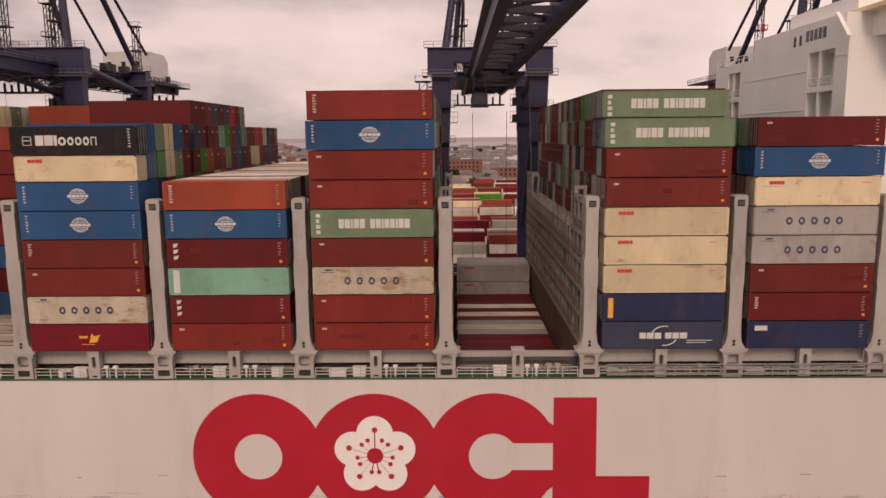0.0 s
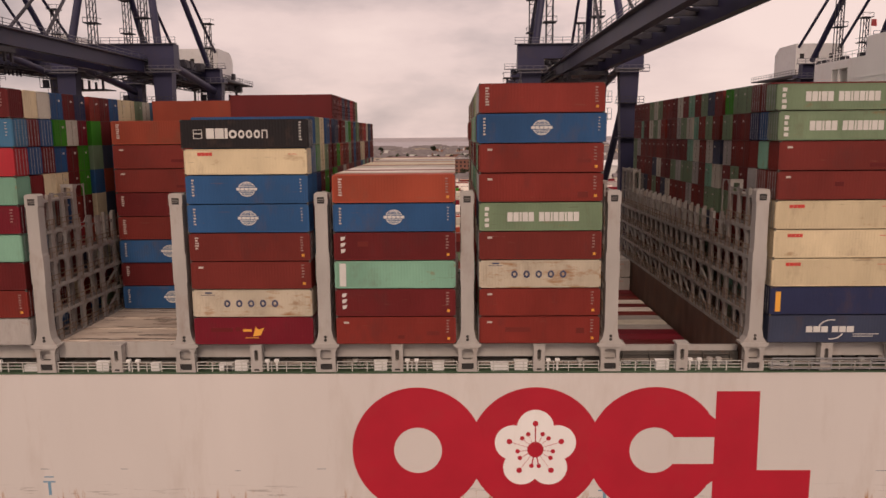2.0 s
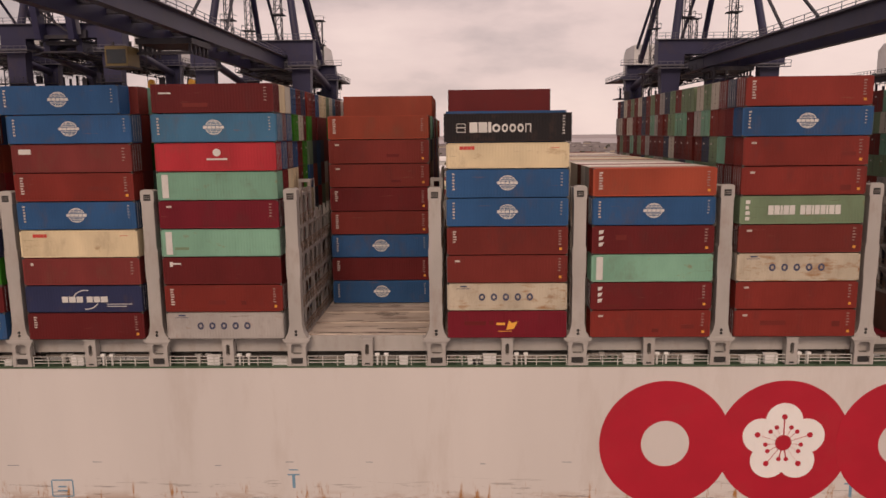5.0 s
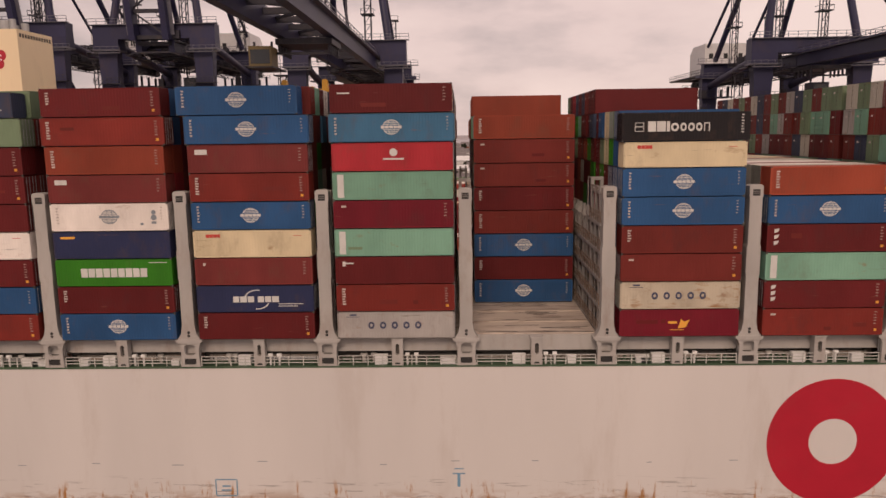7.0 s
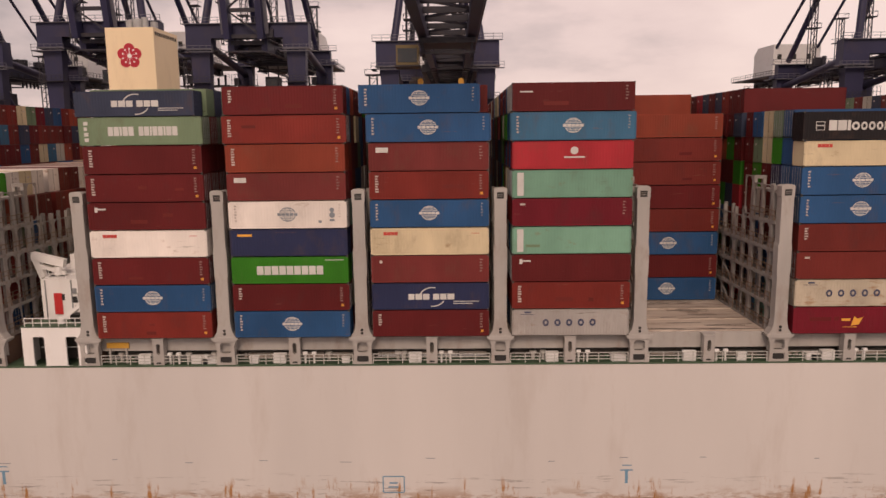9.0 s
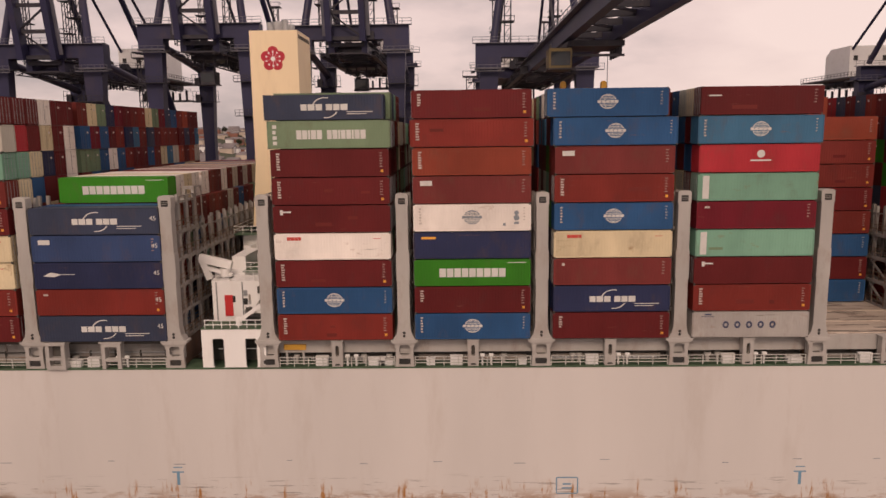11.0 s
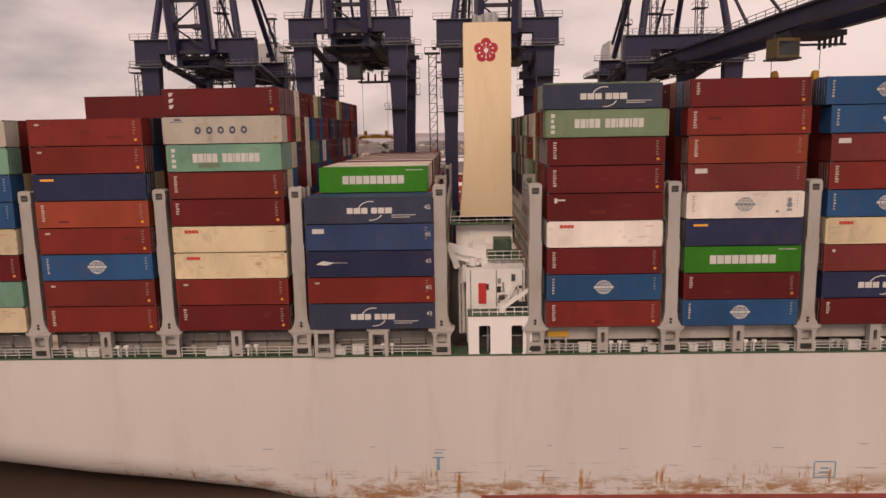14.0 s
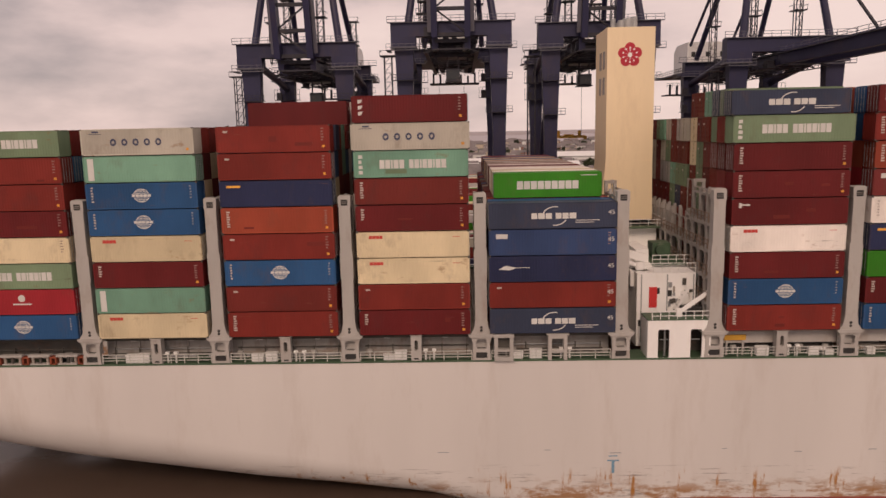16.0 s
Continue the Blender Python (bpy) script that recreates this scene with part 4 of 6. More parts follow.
for bay, x in CENTRE.items():
    wide = 6.5 if bay != "M" else 7.0
    cover = thing("hatch_cover", "grey steel hatch cover with rust-stained joints", "hatch cover", (x, 73.3, 18.55), "hatch covers")
    if bay != "D":
        lip = 1.5 if bay == "H" else 1.2
        aft = bay in "MNOPQ"
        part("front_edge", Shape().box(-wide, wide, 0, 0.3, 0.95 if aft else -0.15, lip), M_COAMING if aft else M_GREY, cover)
        # dark strip stands in for the thin shadow between boxes and hatch edge
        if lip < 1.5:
            part("seal_strip", Shape().box(-wide, wide, 0.1, 0.3, lip, 1.5), M_COAMING, cover, "dark strip painted as the shadow under the stack")
        for k, (a, b) in enumerate(((0.3, 15.2), (15.25, 42.0), (42.05, 56.8))):
            part("cover_panel", Shape().box(-wide, wide, a, b, 1.1, 1.5), M_HATCH, cover, "rust-streaked hatch cover plate")
        if bay == "H":
            seams = random.Random(3)
            for j in range(26):
                y, ln = seams.uniform(0.5, 14.4), seams.uniform(1.2, 6.0)
                px = seams.uniform(-wide + 0.2, wide - 0.2 - ln)
                part("plate_seam", Shape().bar((px, y, 1.51), (px + ln, y + seams.uniform(-0.5, 0.5), 1.51), seams.uniform(0.05, 0.14), 0.03), M_COAMING, cover, "dark rusty seam")
            for j in range(3):
                part("cover_edge", Shape().box(-wide + 0.05, wide - 0.05, 0.35 + 4.9 * j, 0.55 + 4.9 * j, 1.5, 1.62), M_HATCH, cover)
    else:
        part("coaming_rim", Shape().box(-wide, wide, 1.2, 1.7, -0.4, 0.6), M_GREY, cover)
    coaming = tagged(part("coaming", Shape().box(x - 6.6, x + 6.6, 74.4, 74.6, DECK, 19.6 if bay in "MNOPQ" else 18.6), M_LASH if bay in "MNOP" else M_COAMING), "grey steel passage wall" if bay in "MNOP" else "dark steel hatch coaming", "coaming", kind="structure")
    if bay in "NOP":
        for dx in (-3.4, 3.2):
            lamp = thing("passage_lamp", "white strip lamp on the passage wall", "lamp", (x + dx, 74.3, 19.15), "passage lamps")
            part("lamp_body", Shape().box(-0.35, 0.35, 0, 0.1, 0, 0.12), M_WHITE, lamp)
            part("lamp_bracket", Shape().box(-0.05, 0.05, 0.02, 0.1, 0.12, 0.3), M_STEEL, lamp)
        for k in range(5):
            tagged(part("passage_frame", Shape().box(x - 5.6 + 2.8 * k, x - 5.45 + 2.8 * k, 74.2, 74.4, DECK, 19.6), M_LASH), "grey upright stiffener of the passage wall", "stiffener", kind="structure")
    if bay == "Q":
        continue
    if bay == "M":
        wide_pier = thing("hatch_pier", "broad grey steel pier with an open middle under the hatch cover", "pier", (x + 0.6, 72.05, 17.4), "piers between the posts")
        part("pier_body", Shape().box(-1.05, -0.65, 0, 0.9, -0.35, 2.5).box(0.65, 1.05, 0, 0.9, -0.35, 2.5).box(-0.65, 0.65, 0, 0.9, 2.1, 2.5).box(-0.65, 0.65, 0, 0.9, 0.5, 0.75), M_GREY, wide_pier)
        part("pier_cap", Shape().box(-1.25, 1.25, -0.06, 1.2, 2.5, 2.68), M_GREY, wide_pier)
        continue
    pier = thing("hatch_pier", "grey steel pier under the hatch cover with a slot", "pier", (x + 0.05, 72.18, 17.4), "piers between the posts")
    part("pier_body", pierced_plate(-0.58, 0.58, -0.27, 2.55, -0.2, 0.2, 0.85, 2.05, 0.12, 0.9), M_GREY, pier)
    part("pier_cap", Shape().prism([(-0.58, 2.5), (0.58, 2.5), (0.66, 2.56), (0.66, 2.68), (-0.66, 2.68), (-0.66, 2.56)], -0.06, 1.2), M_GREY, pier)
    # dark block set inside the cut slot as its shade
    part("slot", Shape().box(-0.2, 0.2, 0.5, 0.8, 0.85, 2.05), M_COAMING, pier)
    # flat dark patch on the closed foot, painted as a shaded opening
    part("drain_opening", Shape().prism([(-0.3, -0.14), (0.3, -0.14), (0.22, 0.04), (-0.22, 0.04)], -0.012, 0.05), M_DARK, pier, "flat dark patch painted as a low shaded opening")


def post_parts(owner, lean=0.0):
    """Outer post of a lashing bridge on its bracket."""
    s = Shape()
    s.prism([(-1.2, 2.72), (1.2, 2.72), (0.82, 3.3), (0.66, 4.2), (0.64, 9.0), (0.7, 9.3), (0.7, 12.0), (0.62, 12.3), (0.62, 17.0), (0.68, 17.1), (0.68, 18.15), (0.5, 18.3), (-0.5, 18.3), (-0.68, 18.15),
             (-0.68, 17.1), (-0.62, 17.0), (-0.62, 12.3), (-0.7, 12.0), (-0.7, 9.3), (-0.64, 9.0), (-0.66, 4.2), (-0.82, 3.3)], 0.0, 1.15)
    part("post_body", s, M_GREY, owner)
    # dark plates on the solid post, painted as the shade inside holes
    part("square_hole", Shape().box(-0.36, 0.36, -0.012, 0.05, 17.2, 17.85), M_DARK, owner, "flat dark square painted as a shaded opening")
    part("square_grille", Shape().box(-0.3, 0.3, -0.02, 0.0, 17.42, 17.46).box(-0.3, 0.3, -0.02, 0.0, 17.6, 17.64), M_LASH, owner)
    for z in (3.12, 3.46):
        part("round_hole", Shape().disc(0, z, 0.16, -0.012, 0.05, 12), M_DARK, owner, "flat dark disc painted as a shaded hole")
    part("bracket", pierced_plate(-0.95, 0.95, 0.62, 2.3, -0.58, 0.58, 0.98, 2.12, 0.2, 0.35), M_GREY, owner)
    part("bracket_cap", Shape().prism([(-1.15, 2.3), (1.15, 2.3), (1.42, 2.52), (1.42, 2.72), (-1.42, 2.72), (-1.42, 2.52)], -0.12, 1.3), M_GREY, owner)
    for e in (-1, 1):
        gus = [(e * 0.95, 1.75), (e * 1.15, 2.3), (e * 0.95, 2.3)]
        part("gusset", Shape().prism(gus if e > 0 else gus[::-1], 0.0, 0.35), M_GREY, owner)
        leg = [(e * 0.62, -0.27), (e * 1.02, -0.27), (e * 0.95, 0.62), (e * 0.62, 0.62)]
        part("bracket_leg", Shape().prism(leg if e > 0 else leg[::-1], 0.0, 0.35), M_GREY, owner)
    part("bracket_foot", Shape().box(-0.62, 0.62, 0.01, 0.34, -0.27, -0.05), M_GREY, owner)
    part("bracket_back", Shape().box(-0.9, 0.9, 0.75, 0.95, 0.75, 2.3), M_GREY, owner)
    part("bracket_shelf", Shape().box(-0.6, 0.6, 0.35, 0.75, 0.85, 0.97), M_COAMING, owner)
    # dark plug between the legs, coloured as the shade of an opening
    part("drain_opening", Shape().prism([(-0.62, 0.1), (-0.4, -0.05), (0.4, -0.05), (0.62, 0.1), (0.62, 0.4), (0.4, 0.62), (-0.4, 0.62), (-0.62, 0.4)], 0.14, 0.3), M_DARK, owner, "dark plug painted as the shade in an oval opening")


LEVELS = (2.8, 5.75, 8.65, 11.55, 14.45)


def bridge(x, deep):
    """Lashing bridge at x: an outer post and, where the bay beside it is open, the lattice behind it."""
    owner = thing("lashing_bridge", "tall grey steel lashing bridge with walkways between container bays" if deep else "grey steel lashing bridge post between container bays",
                  "lashing bridge", (x, 72.1, 17.4), "lashing bridges")
    post_parts(owner)
    n = 23 if deep else 2
    reach = ROW * n + 1
    for r in range(1, n + 1):
        y = row_y(r) - 72.1 - 0.15
        tall = 18.1 if r < 3 else 18.8 if r == 3 else 17.9 if r > 19 else 14.9
        heavy = r % 2 == 1
        fat = 0.27 if heavy else 0.17
        for side in (-0.5, 0.5):
            part("column", Shape().box(side - 0.17, side + 0.17, y - fat, y + fat, 2.2 if heavy or not deep else LEVELS[2], tall), M_LASH, owner)
        if not deep or r == n:
            continue
        y1 = row_y(r + 1) - 72.1 - 0.15
        for k in range(5 if tall > 15 else 4):
            z0, z1 = LEVELS[k], LEVELS[k + 1] - 0.34 if k < 4 else tall
            if k < 2 and not heavy:
                continue
            part("opening_plate", pierced_side(deep * 0.58 - 0.05, deep * 0.58 + 0.05, y + fat, y1 - 0.22, z0, z1, 0.16, 0.42), M_LASH, owner)
        if heavy and r > 4:
            for k in range(2):
                part("brace", Shape().bar((deep * 0.5, y, LEVELS[k]), (deep * 0.5, y + 2 * ROW, LEVELS[k + 1]), 0.2), M_LASH, owner, "diagonal brace")
    if deep:
        ya, yb = row_y(3) - 72.55, row_y(3) - 71.95
        part("head_beam", Shape().box(-0.68, 0.68, ya, yb, 18.5, 18.85), M_LASH, owner)
        part("head_beam", Shape().box(-0.62, 0.62, 1.15, ya, 17.35, 17.6), M_LASH, owner)
        part("head_beam", Shape().box(-0.65, 0.65, row_y(20) - 72.25, reach, 17.3, 17.6), M_LASH, owner)
    for k, z in enumerate(LEVELS):
        ext = reach if k < 4 else min(reach, 8.0)
        part("walkway", Shape().box(-0.72, 0.72, 1.15, ext, z - 0.34, z), M_LASH, owner)
        if deep:
            for side in (-0.68, 0.68):
                s = Shape()
                for zz in (0.55, 1.05):
                    s.bar((side, 1.2, z + zz), (side, ext, z + zz), 0.07)
                y = 1.4
                while y < ext:
                    s.bar((side, y, z), (side, y, z + 1.05), 0.07)
                    y += 1.26
                part("guard_rail", s, M_RAIL_RUST, owner, "rusty guard rail")
    if deep:
        part("base_wall", Shape().box(-0.6, 0.6, 1.2, reach, -0.35, 2.3), M_HOLD, owner, "rust-brown base wall")
    return owner


# bridges beside an open bay, and the side on which it lies
OPEN = {3.8: 1, 18.4: -1, -40.0: -1, -54.6: 1, -113.0: -1, -123.17: 1}
for x in POSTS:
    if x != 62.2:
        bridge(x, OPEN.get(x, 0))

side_bracket = thing("deck_bracket", "grey steel bracket with an opening beside a lashing post", "bracket", (-136.1, 71.8, 17.4))
part("bracket_frame", Shape().box(-1.1, 1.2, -0.05, 1.2, 2.35, 2.7).box(-1.0, -0.6, 0, 1.0, -0.35, 2.35).box(0.7, 1.1, 0, 1.0, -0.35, 2.35).box(-0.6, 0.7, 0.02, 1.0, 0.72, 0.98).box(-0.6, 0.7, 0.02, 1.0, -0.35, 0.1), M_GREY, side_bracket)
part("bracket_back", Shape().box(-0.6, 0.7, 0.75, 0.95, 0.1, 2.3), M_COAMING, side_bracket)

# ---- side deck ----
for i, (a, b) in enumerate(zip(POSTS[1:], POSTS)):
    if a in (-123.17, -196.9):
        continue
    a, b = a + 1.1, b - 1.1
    rail = thing("deck_railing", "low white steel railing along the side deck", "railing", (0, 72.35, DECK), "deck railings")
    for z in (0.42, 0.75, 1.1):
        part("rail", Shape().box(a, b, -0.03, 0.03, z - 0.032, z + 0.032), M_RAIL, rail)
    n = 8
    for k in range(n + 1):
        x = a + (b - a) * k / n
        part("stanchion", Shape().box(x - 0.04, x + 0.04, -0.03, 0.03, 0, 1.13), M_RAIL, rail)
for k in range(4):
    fair = thing("roller_fairlead", "grey steel fairlead frame on the open aft deck edge", "fairlead", (-185.3 - 3.2 * k, 72.3, DECK), "aft fairleads")
    part("fairlead_top", Shape().box(-1.25, 1.25, 0, 0.6, 0.95, 1.2), M_GREY, fair)
    for e in (-0.85, 0.0, 0.85):
        part("roller", Shape().tube((e, 0.3, 0), (e, 0.3, 0.95), 0.17, n=10), M_RUST if e else M_COAMING, fair)
    part("fairlead_base", Shape().box(-1.1, 1.1, 0, 0.6, 0, 0.18), M_GREY, fair)
    chock = thing("mooring_chock", "rust-red steel mooring chock at the aft deck edge", "chock", (-183.7 - 3.2 * k, 72.3, DECK), "aft mooring chocks")
    part("chock_body", Shape().box(-0.38, -0.2, 0, 0.6, 0, 0.8).box(0.2, 0.38, 0, 0.6, 0, 0.8).box(-0.38, 0.38, 0, 0.6, 0.8, 0.98).box(-0.38, 0.38, 0, 0.6, 0, 0.14), M_RUSTRED, chock)
bits = random.Random(8)


def deck_locker(x, w, h):
    lk = thing("deck_locker", "white steel locker on the side deck", "locker", (x, 72.75, DECK), "deck lockers")
    part("locker_body", Shape().box(-w, w, 0, 0.6, 0, h), M_WHITE, lk)
    part("locker_lid", Shape().box(-w - 0.05, w + 0.05, -0.05, 0.65, h, h + 0.07), M_WHITE, lk)


for bay, x in CENTRE.items():
    if bay not in ("Q", "F", "E"):
        deck_locker(x - 1.75, 0.66, 0.95)
        for dx in (1.05, 2.0):
            pipe = thing("air_pipe", "white goose-neck air pipe beside a hatch pier", "vent", (x + dx, 72.8, DECK), "deck air pipes")
            part("pipe_stem", Shape().tube((0, 0, 0), (0, 0, 0.95), 0.11, n=8), M_WHITE, pipe)
            part("pipe_head", Shape().box(-0.22, 0.22, -0.2, 0.16, 0.95, 1.25), M_WHITE, pipe)
    for k in range(7):
        px = x - 5.6 + bits.uniform(0, 11.2)
        if abs(px - x) < 2.6:
            continue
        sort = bits.random()
        if sort < 0.35:
            w, h = bits.uniform(0.4, 0.9), bits.uniform(0.6, 1.1)
            deck_locker(px, w, h * 0.8)
        elif sort < 0.7:
            vt = thing("vent_post", "grey mushroom vent on the side deck", "vent", (px, 73.8, DECK), "deck vents")
            part("vent_pipe", Shape().tube((0, 0, 0), (0, 0, 0.8), 0.16), M_GREY, vt)
            part("vent_cap", Shape().tube((0, 0, 0.8), (0, 0, 1.0), 0.36, 0.3, 12), M_GREY, vt)
        else:
            bo = thing("mooring_bollard", "dark green twin bollard on the side deck", "bollard", (px, 73.4, DECK), "bollards")
            part("bollard_base", Shape().box(-0.6, 0.6, -0.2, 0.2, 0, 0.12), M_GREEN, bo)
            for q in (-0.35, 0.35):
                part("bollard_head", Shape().tube((q, 0, 0.1), (q, 0, 0.62), 0.15, 0.18), M_GREEN, bo)
ladder = thing("gangway", "long grey aluminium gangway stowed along the deck edge", "gangway", (20.2, 71.9, DECK + 0.35))
for z in (0.0, 0.55, 1.05):
    part("side_rail", Shape().box(0, 30, -0.05, 0.05, z, z + 0.12), M_STEEL, ladder)
for k in range(16):
    part("baluster", Shape().box(2 * k - 0.04, 2 * k + 0.04, -0.04, 0.04, 0.1, 1.1), M_STEEL, ladder)
part("tread_deck", Shape().box(0, 30, 0.1, 0.7, 0.0, 0.08), M_RUST, ladder)

stow = thing("lashing_beam", "yellow steel beam stowed along the coaming", "beam", (-110.4, 73.1, DECK + 1.7))
part("beam_body", Shape().box(-1.2, 1.2, 0, 0.15, 0, 0.6), M_YELLOW, stow)
part("beam_foot", Shape().box(-1.0, -0.8, 0, 0.15, -1.7, 0), M_GREY, stow)
part("beam_foot", Shape().box(0.8, 1.0, 0, 0.15, -1.7, 0), M_GREY, stow)
pipes = random.Random(19)
for bay, x in CENTRE.items():
    run = thing("deck_pipe", "rusty brown pipe run along the coaming", "pipe", (x, 74.2, DECK), "deck pipes")
    for z in (0.35, 0.7, 1.25):
        part("pipe", Shape().tube((-5.9, 0, z), (5.9, 0, z), pipes.uniform(0.05, 0.11), n=8), pipes.choice((M_RUST, M_COAMING, M_STEEL)), run)
    for k in range(5):
        part("pipe_bracket", Shape().box(-5.6 + 2.8 * k, -5.5 + 2.8 * k, -0.1, 0.2, 0, 1.45), M_COAMING, run)

# ---- funnel and the small deckhouse before it ----
funnel = thing("funnel", "tall cream funnel casing with a red blossom emblem", "funnel", (-117.05, 97.3, 29.3))
HW = 3.24
part("casing", Shape().prism_x([(0, 8.4), (0, 26.4), (8.5, 26.4), (8.5, 8.4)], -HW, HW).prism([(-4.0, 0), (3.4, 0), (HW, 8.4), (-HW, 8.4)], -0.0, 8.5), M_CREAM, funnel)
part("waist_seam", Shape().box(-HW - 0.03, HW + 0.03, -0.03, 8.53, 8.3, 8.42), M_CREAM, funnel)
for k, (px, py, r) in enumerate(((-0.9, 2.5, 0.5), (0.1, 2.8, 0.75), (1.0, 3.0, 0.45), (-0.3, 5.2, 0.8), (1.3, 5.4, 0.5), (-1.6, 4.6, 0.35))):
    part("exhaust_pipe", Shape().tube((px, py, 26.2), (px, py, 27.6 + 0.25 * (k % 3)), r, n=14), M_STEEL, funnel, "grey steel exhaust pipe")
for k in range(12):
    part("louvre", Shape().box(HW - 0.01, HW + 0.04, 0.5 + 0.65 * k, 0.85 + 0.65 * k, 25.4, 25.9), M_DARK, funnel)
for z in (17.5, 21.0):
    for y in (1.5, 4.0):
        part("side_louvre", Shape().box(-HW - 0.04, -HW + 0.01, y, y + 1.4, z, z + 2.4), M_LASH, funnel)
em = Shape()
for k in range(5):
    a = radians(90 + 72 * k)
    em.disc(-0.15 + 0.95 * math.cos(a), 22.7 + 0.95 * math.sin(a), 0.72, -0.03 - 0.001 * k, 0.05, 20)
part("blossom", em, M_LOGO, funnel, "red five-petalled blossom emblem")
em = Shape().disc(-0.15, 22.7, 0.3, -0.042, 0.0, 16)
for k in range(10):
    a = radians(90 + 36 * k)
    em.bar((-0.15 + 0.3 * math.cos(a), -0.04, 22.7 + 0.3 * math.sin(a)), (-0.15 + 0.95 * math.cos(a), -0.04, 22.7 + 0.95 * math.sin(a)), 0.07, 0.012)
    em.disc(-0.15 + 0.95 * math.cos(a), 22.7 + 0.95 * math.sin(a), 0.13, -0.042, 0.0, 8)
part("blossom_centre", em, M_WHITE, funnel, "pale stamens of the blossom")

engine = thing("engine_casing", "white engine casing under the funnel with green deck and railings", "deckhouse", (-117.3, 86.0, DECK))
part("upper_block", Shape().box(-4.3, 3.4, 8.0, 22, 5.5, 11.9), M_WHITE, engine)
part("top_deck", Shape().box(-5.0, 4.3, 6.5, 23, 11.7, 11.9), M_GREEN, engine, "green deck plate")
for z in (12.4, 12.9):
    part("rail", Shape().bar((-5, 6.5, z), (4.3, 6.5, z), 0.06).bar((-5, 6.5, z), (-5, 20, z), 0.06).bar((4.3, 6.5, z), (4.3, 20, z), 0.06), M_WHITE, engine)
for k in range(9):
    part("stanchion", Shape().bar((-5 + 1.16 * k, 6.5, 11.9), (-5 + 1.16 * k, 6.5, 12.95), 0.05), M_WHITE, engine)
part("middle_block", Shape().box(-4.0, 4.0, -5, 8.0, 0, 9.0).prism([(-2.2, 9.0), (-0.6, 9.0), (-0.6, 10.6), (-2.2, 10.6)], -4, 2), M_WHITE, engine)
part("lower_block", Shape().box(-3.1, 3.6, -9.0, -5, 0, 8.6), M_WHITE, engine)
part("middle_deck", Shape().box(-0.5, 4.2, -5.6, 2, 8.95, 9.1), M_GREEN, engine, "green deck plate")
for z in (9.6, 10.1):
    part("rail", Shape().bar((-0.5, -5.5, z), (4.2, -5.5, z), 0.06), M_WHITE, engine)
for k in range(6):
    part("stanchion", Shape().bar((-0.5 + 0.94 * k, -5.5, 9.0), (-0.5 + 0.94 * k, -5.5, 10.1), 0.05), M_WHITE, engine)
part("winch", Shape().box(0.4, 2.6, -2, 0.5, 9.1, 11.0).tube((1.4, -3, 10.2), (1.4, -1, 10.2), 0.8, n=14), M_GREEN, engine, "dark green winch drum")
part("red_locker", Shape().box(-1.7, -0.8, -9.1, -8.9, 4.6, 7.0), M_RED, engine, "bright red fire locker door")
# dark plates on the wall, painted as shaded ports
for x, z in ((-2.9, 2.4), (0.4, 5.9), (1.5, 4.4), (2.2, 5.9), (2.4, 4.3), (-1.0, 6.2)):
    part("port_opening", Shape().box(x, x + 0.5, -9.06, -8.95, z, z + 0.7), M_DARK, engine)
part("stairway", Shape().bar((-0.4, -9.3, 1.5), (2.6, -9.3, 7.2), 0.12, 0.3).bar((-0.4, -9.9, 1.5), (2.6, -9.9, 7.2), 0.12, 0.3), M_WHITE, engine)

for x, z in ((-3.7, 3.2), (-3.2, 6.4), (3.1, 3.0), (3.0, 5.2)):
    part("wall_pipe", Shape().tube((x, -5.1, 0), (x, -5.1, z + 3.0), 0.09, n=6), M_GREY, engine)
for k in range(10):
    part("stair_tread", Shape().box(-0.5 + 0.3 * k, -0.2 + 0.3 * k, -9.9, -9.3, 1.55 + 0.57 * k, 1.6 + 0.57 * k), M_GREEN, engine)
part("vent_trunk", Shape().box(-3.6, -2.6, 5.6, 8.0, 9.0, 10.4), M_WHITE, engine)
fits = random.Random(31)
for k in range(14):
    fx, fz = fits.uniform(0.6, 3.2), fits.uniform(4.6, 8.2)
    fw, fh = fits.uniform(0.08, 0.22), fits.uniform(0.1, 0.4)
    part("wall_fitting", Shape().box(fx - fw, fx + fw, -9.14, -8.98, fz - fh, fz + fh), fits.choice((M_COAMING, M_STEEL, M_DARK, M_RUST)), engine)
for px in (-2.6, 0.35, 3.35):
    part("wall_pipe", Shape().tube((px, -9.08, 0.5), (px, -9.08, 8.5), 0.06, n=6), M_STEEL, engine)
part("vent_hood", Shape().prism([(1.6, 5.0), (2.7, 5.0), (2.7, 6.2), (2.0, 6.6)], -9.5, -9.0), M_WHITE, engine)
part("side_door", Shape().box(2.9, 3.5, -9.06, -8.95, 2.2, 4.2), M_DARK, engine)
for z in (9.2, 9.75):
    part("block_rail", Shape().bar((-3.1, -8.9, z), (3.6, -8.9, z), 0.06), M_WHITE, engine)
for k in range(8):
    part("stanchion", Shape().bar((-3.1 + 0.95 * k, -8.9, 8.6), (-3.1 + 0.95 * k, -8.9, 9.8), 0.05), M_WHITE, engine)

davit = thing("stores_crane", "small white stores crane folded over the deck", "crane", (-119.6, 79.5, DECK + 5.6))
part("column", Shape().tube((0, 0, -3.0), (0, 0, 4.0), 0.5, n=14), M_WHITE, davit)
part("jib", Shape().bar((0.8, 0, 4.4), (-2.9, 0, 5.3), 0.8, 0.9).bar((0.8, 0, 3.2), (-2.6, 0, 4.3), 0.5, 0.4), M_WHITE, davit)
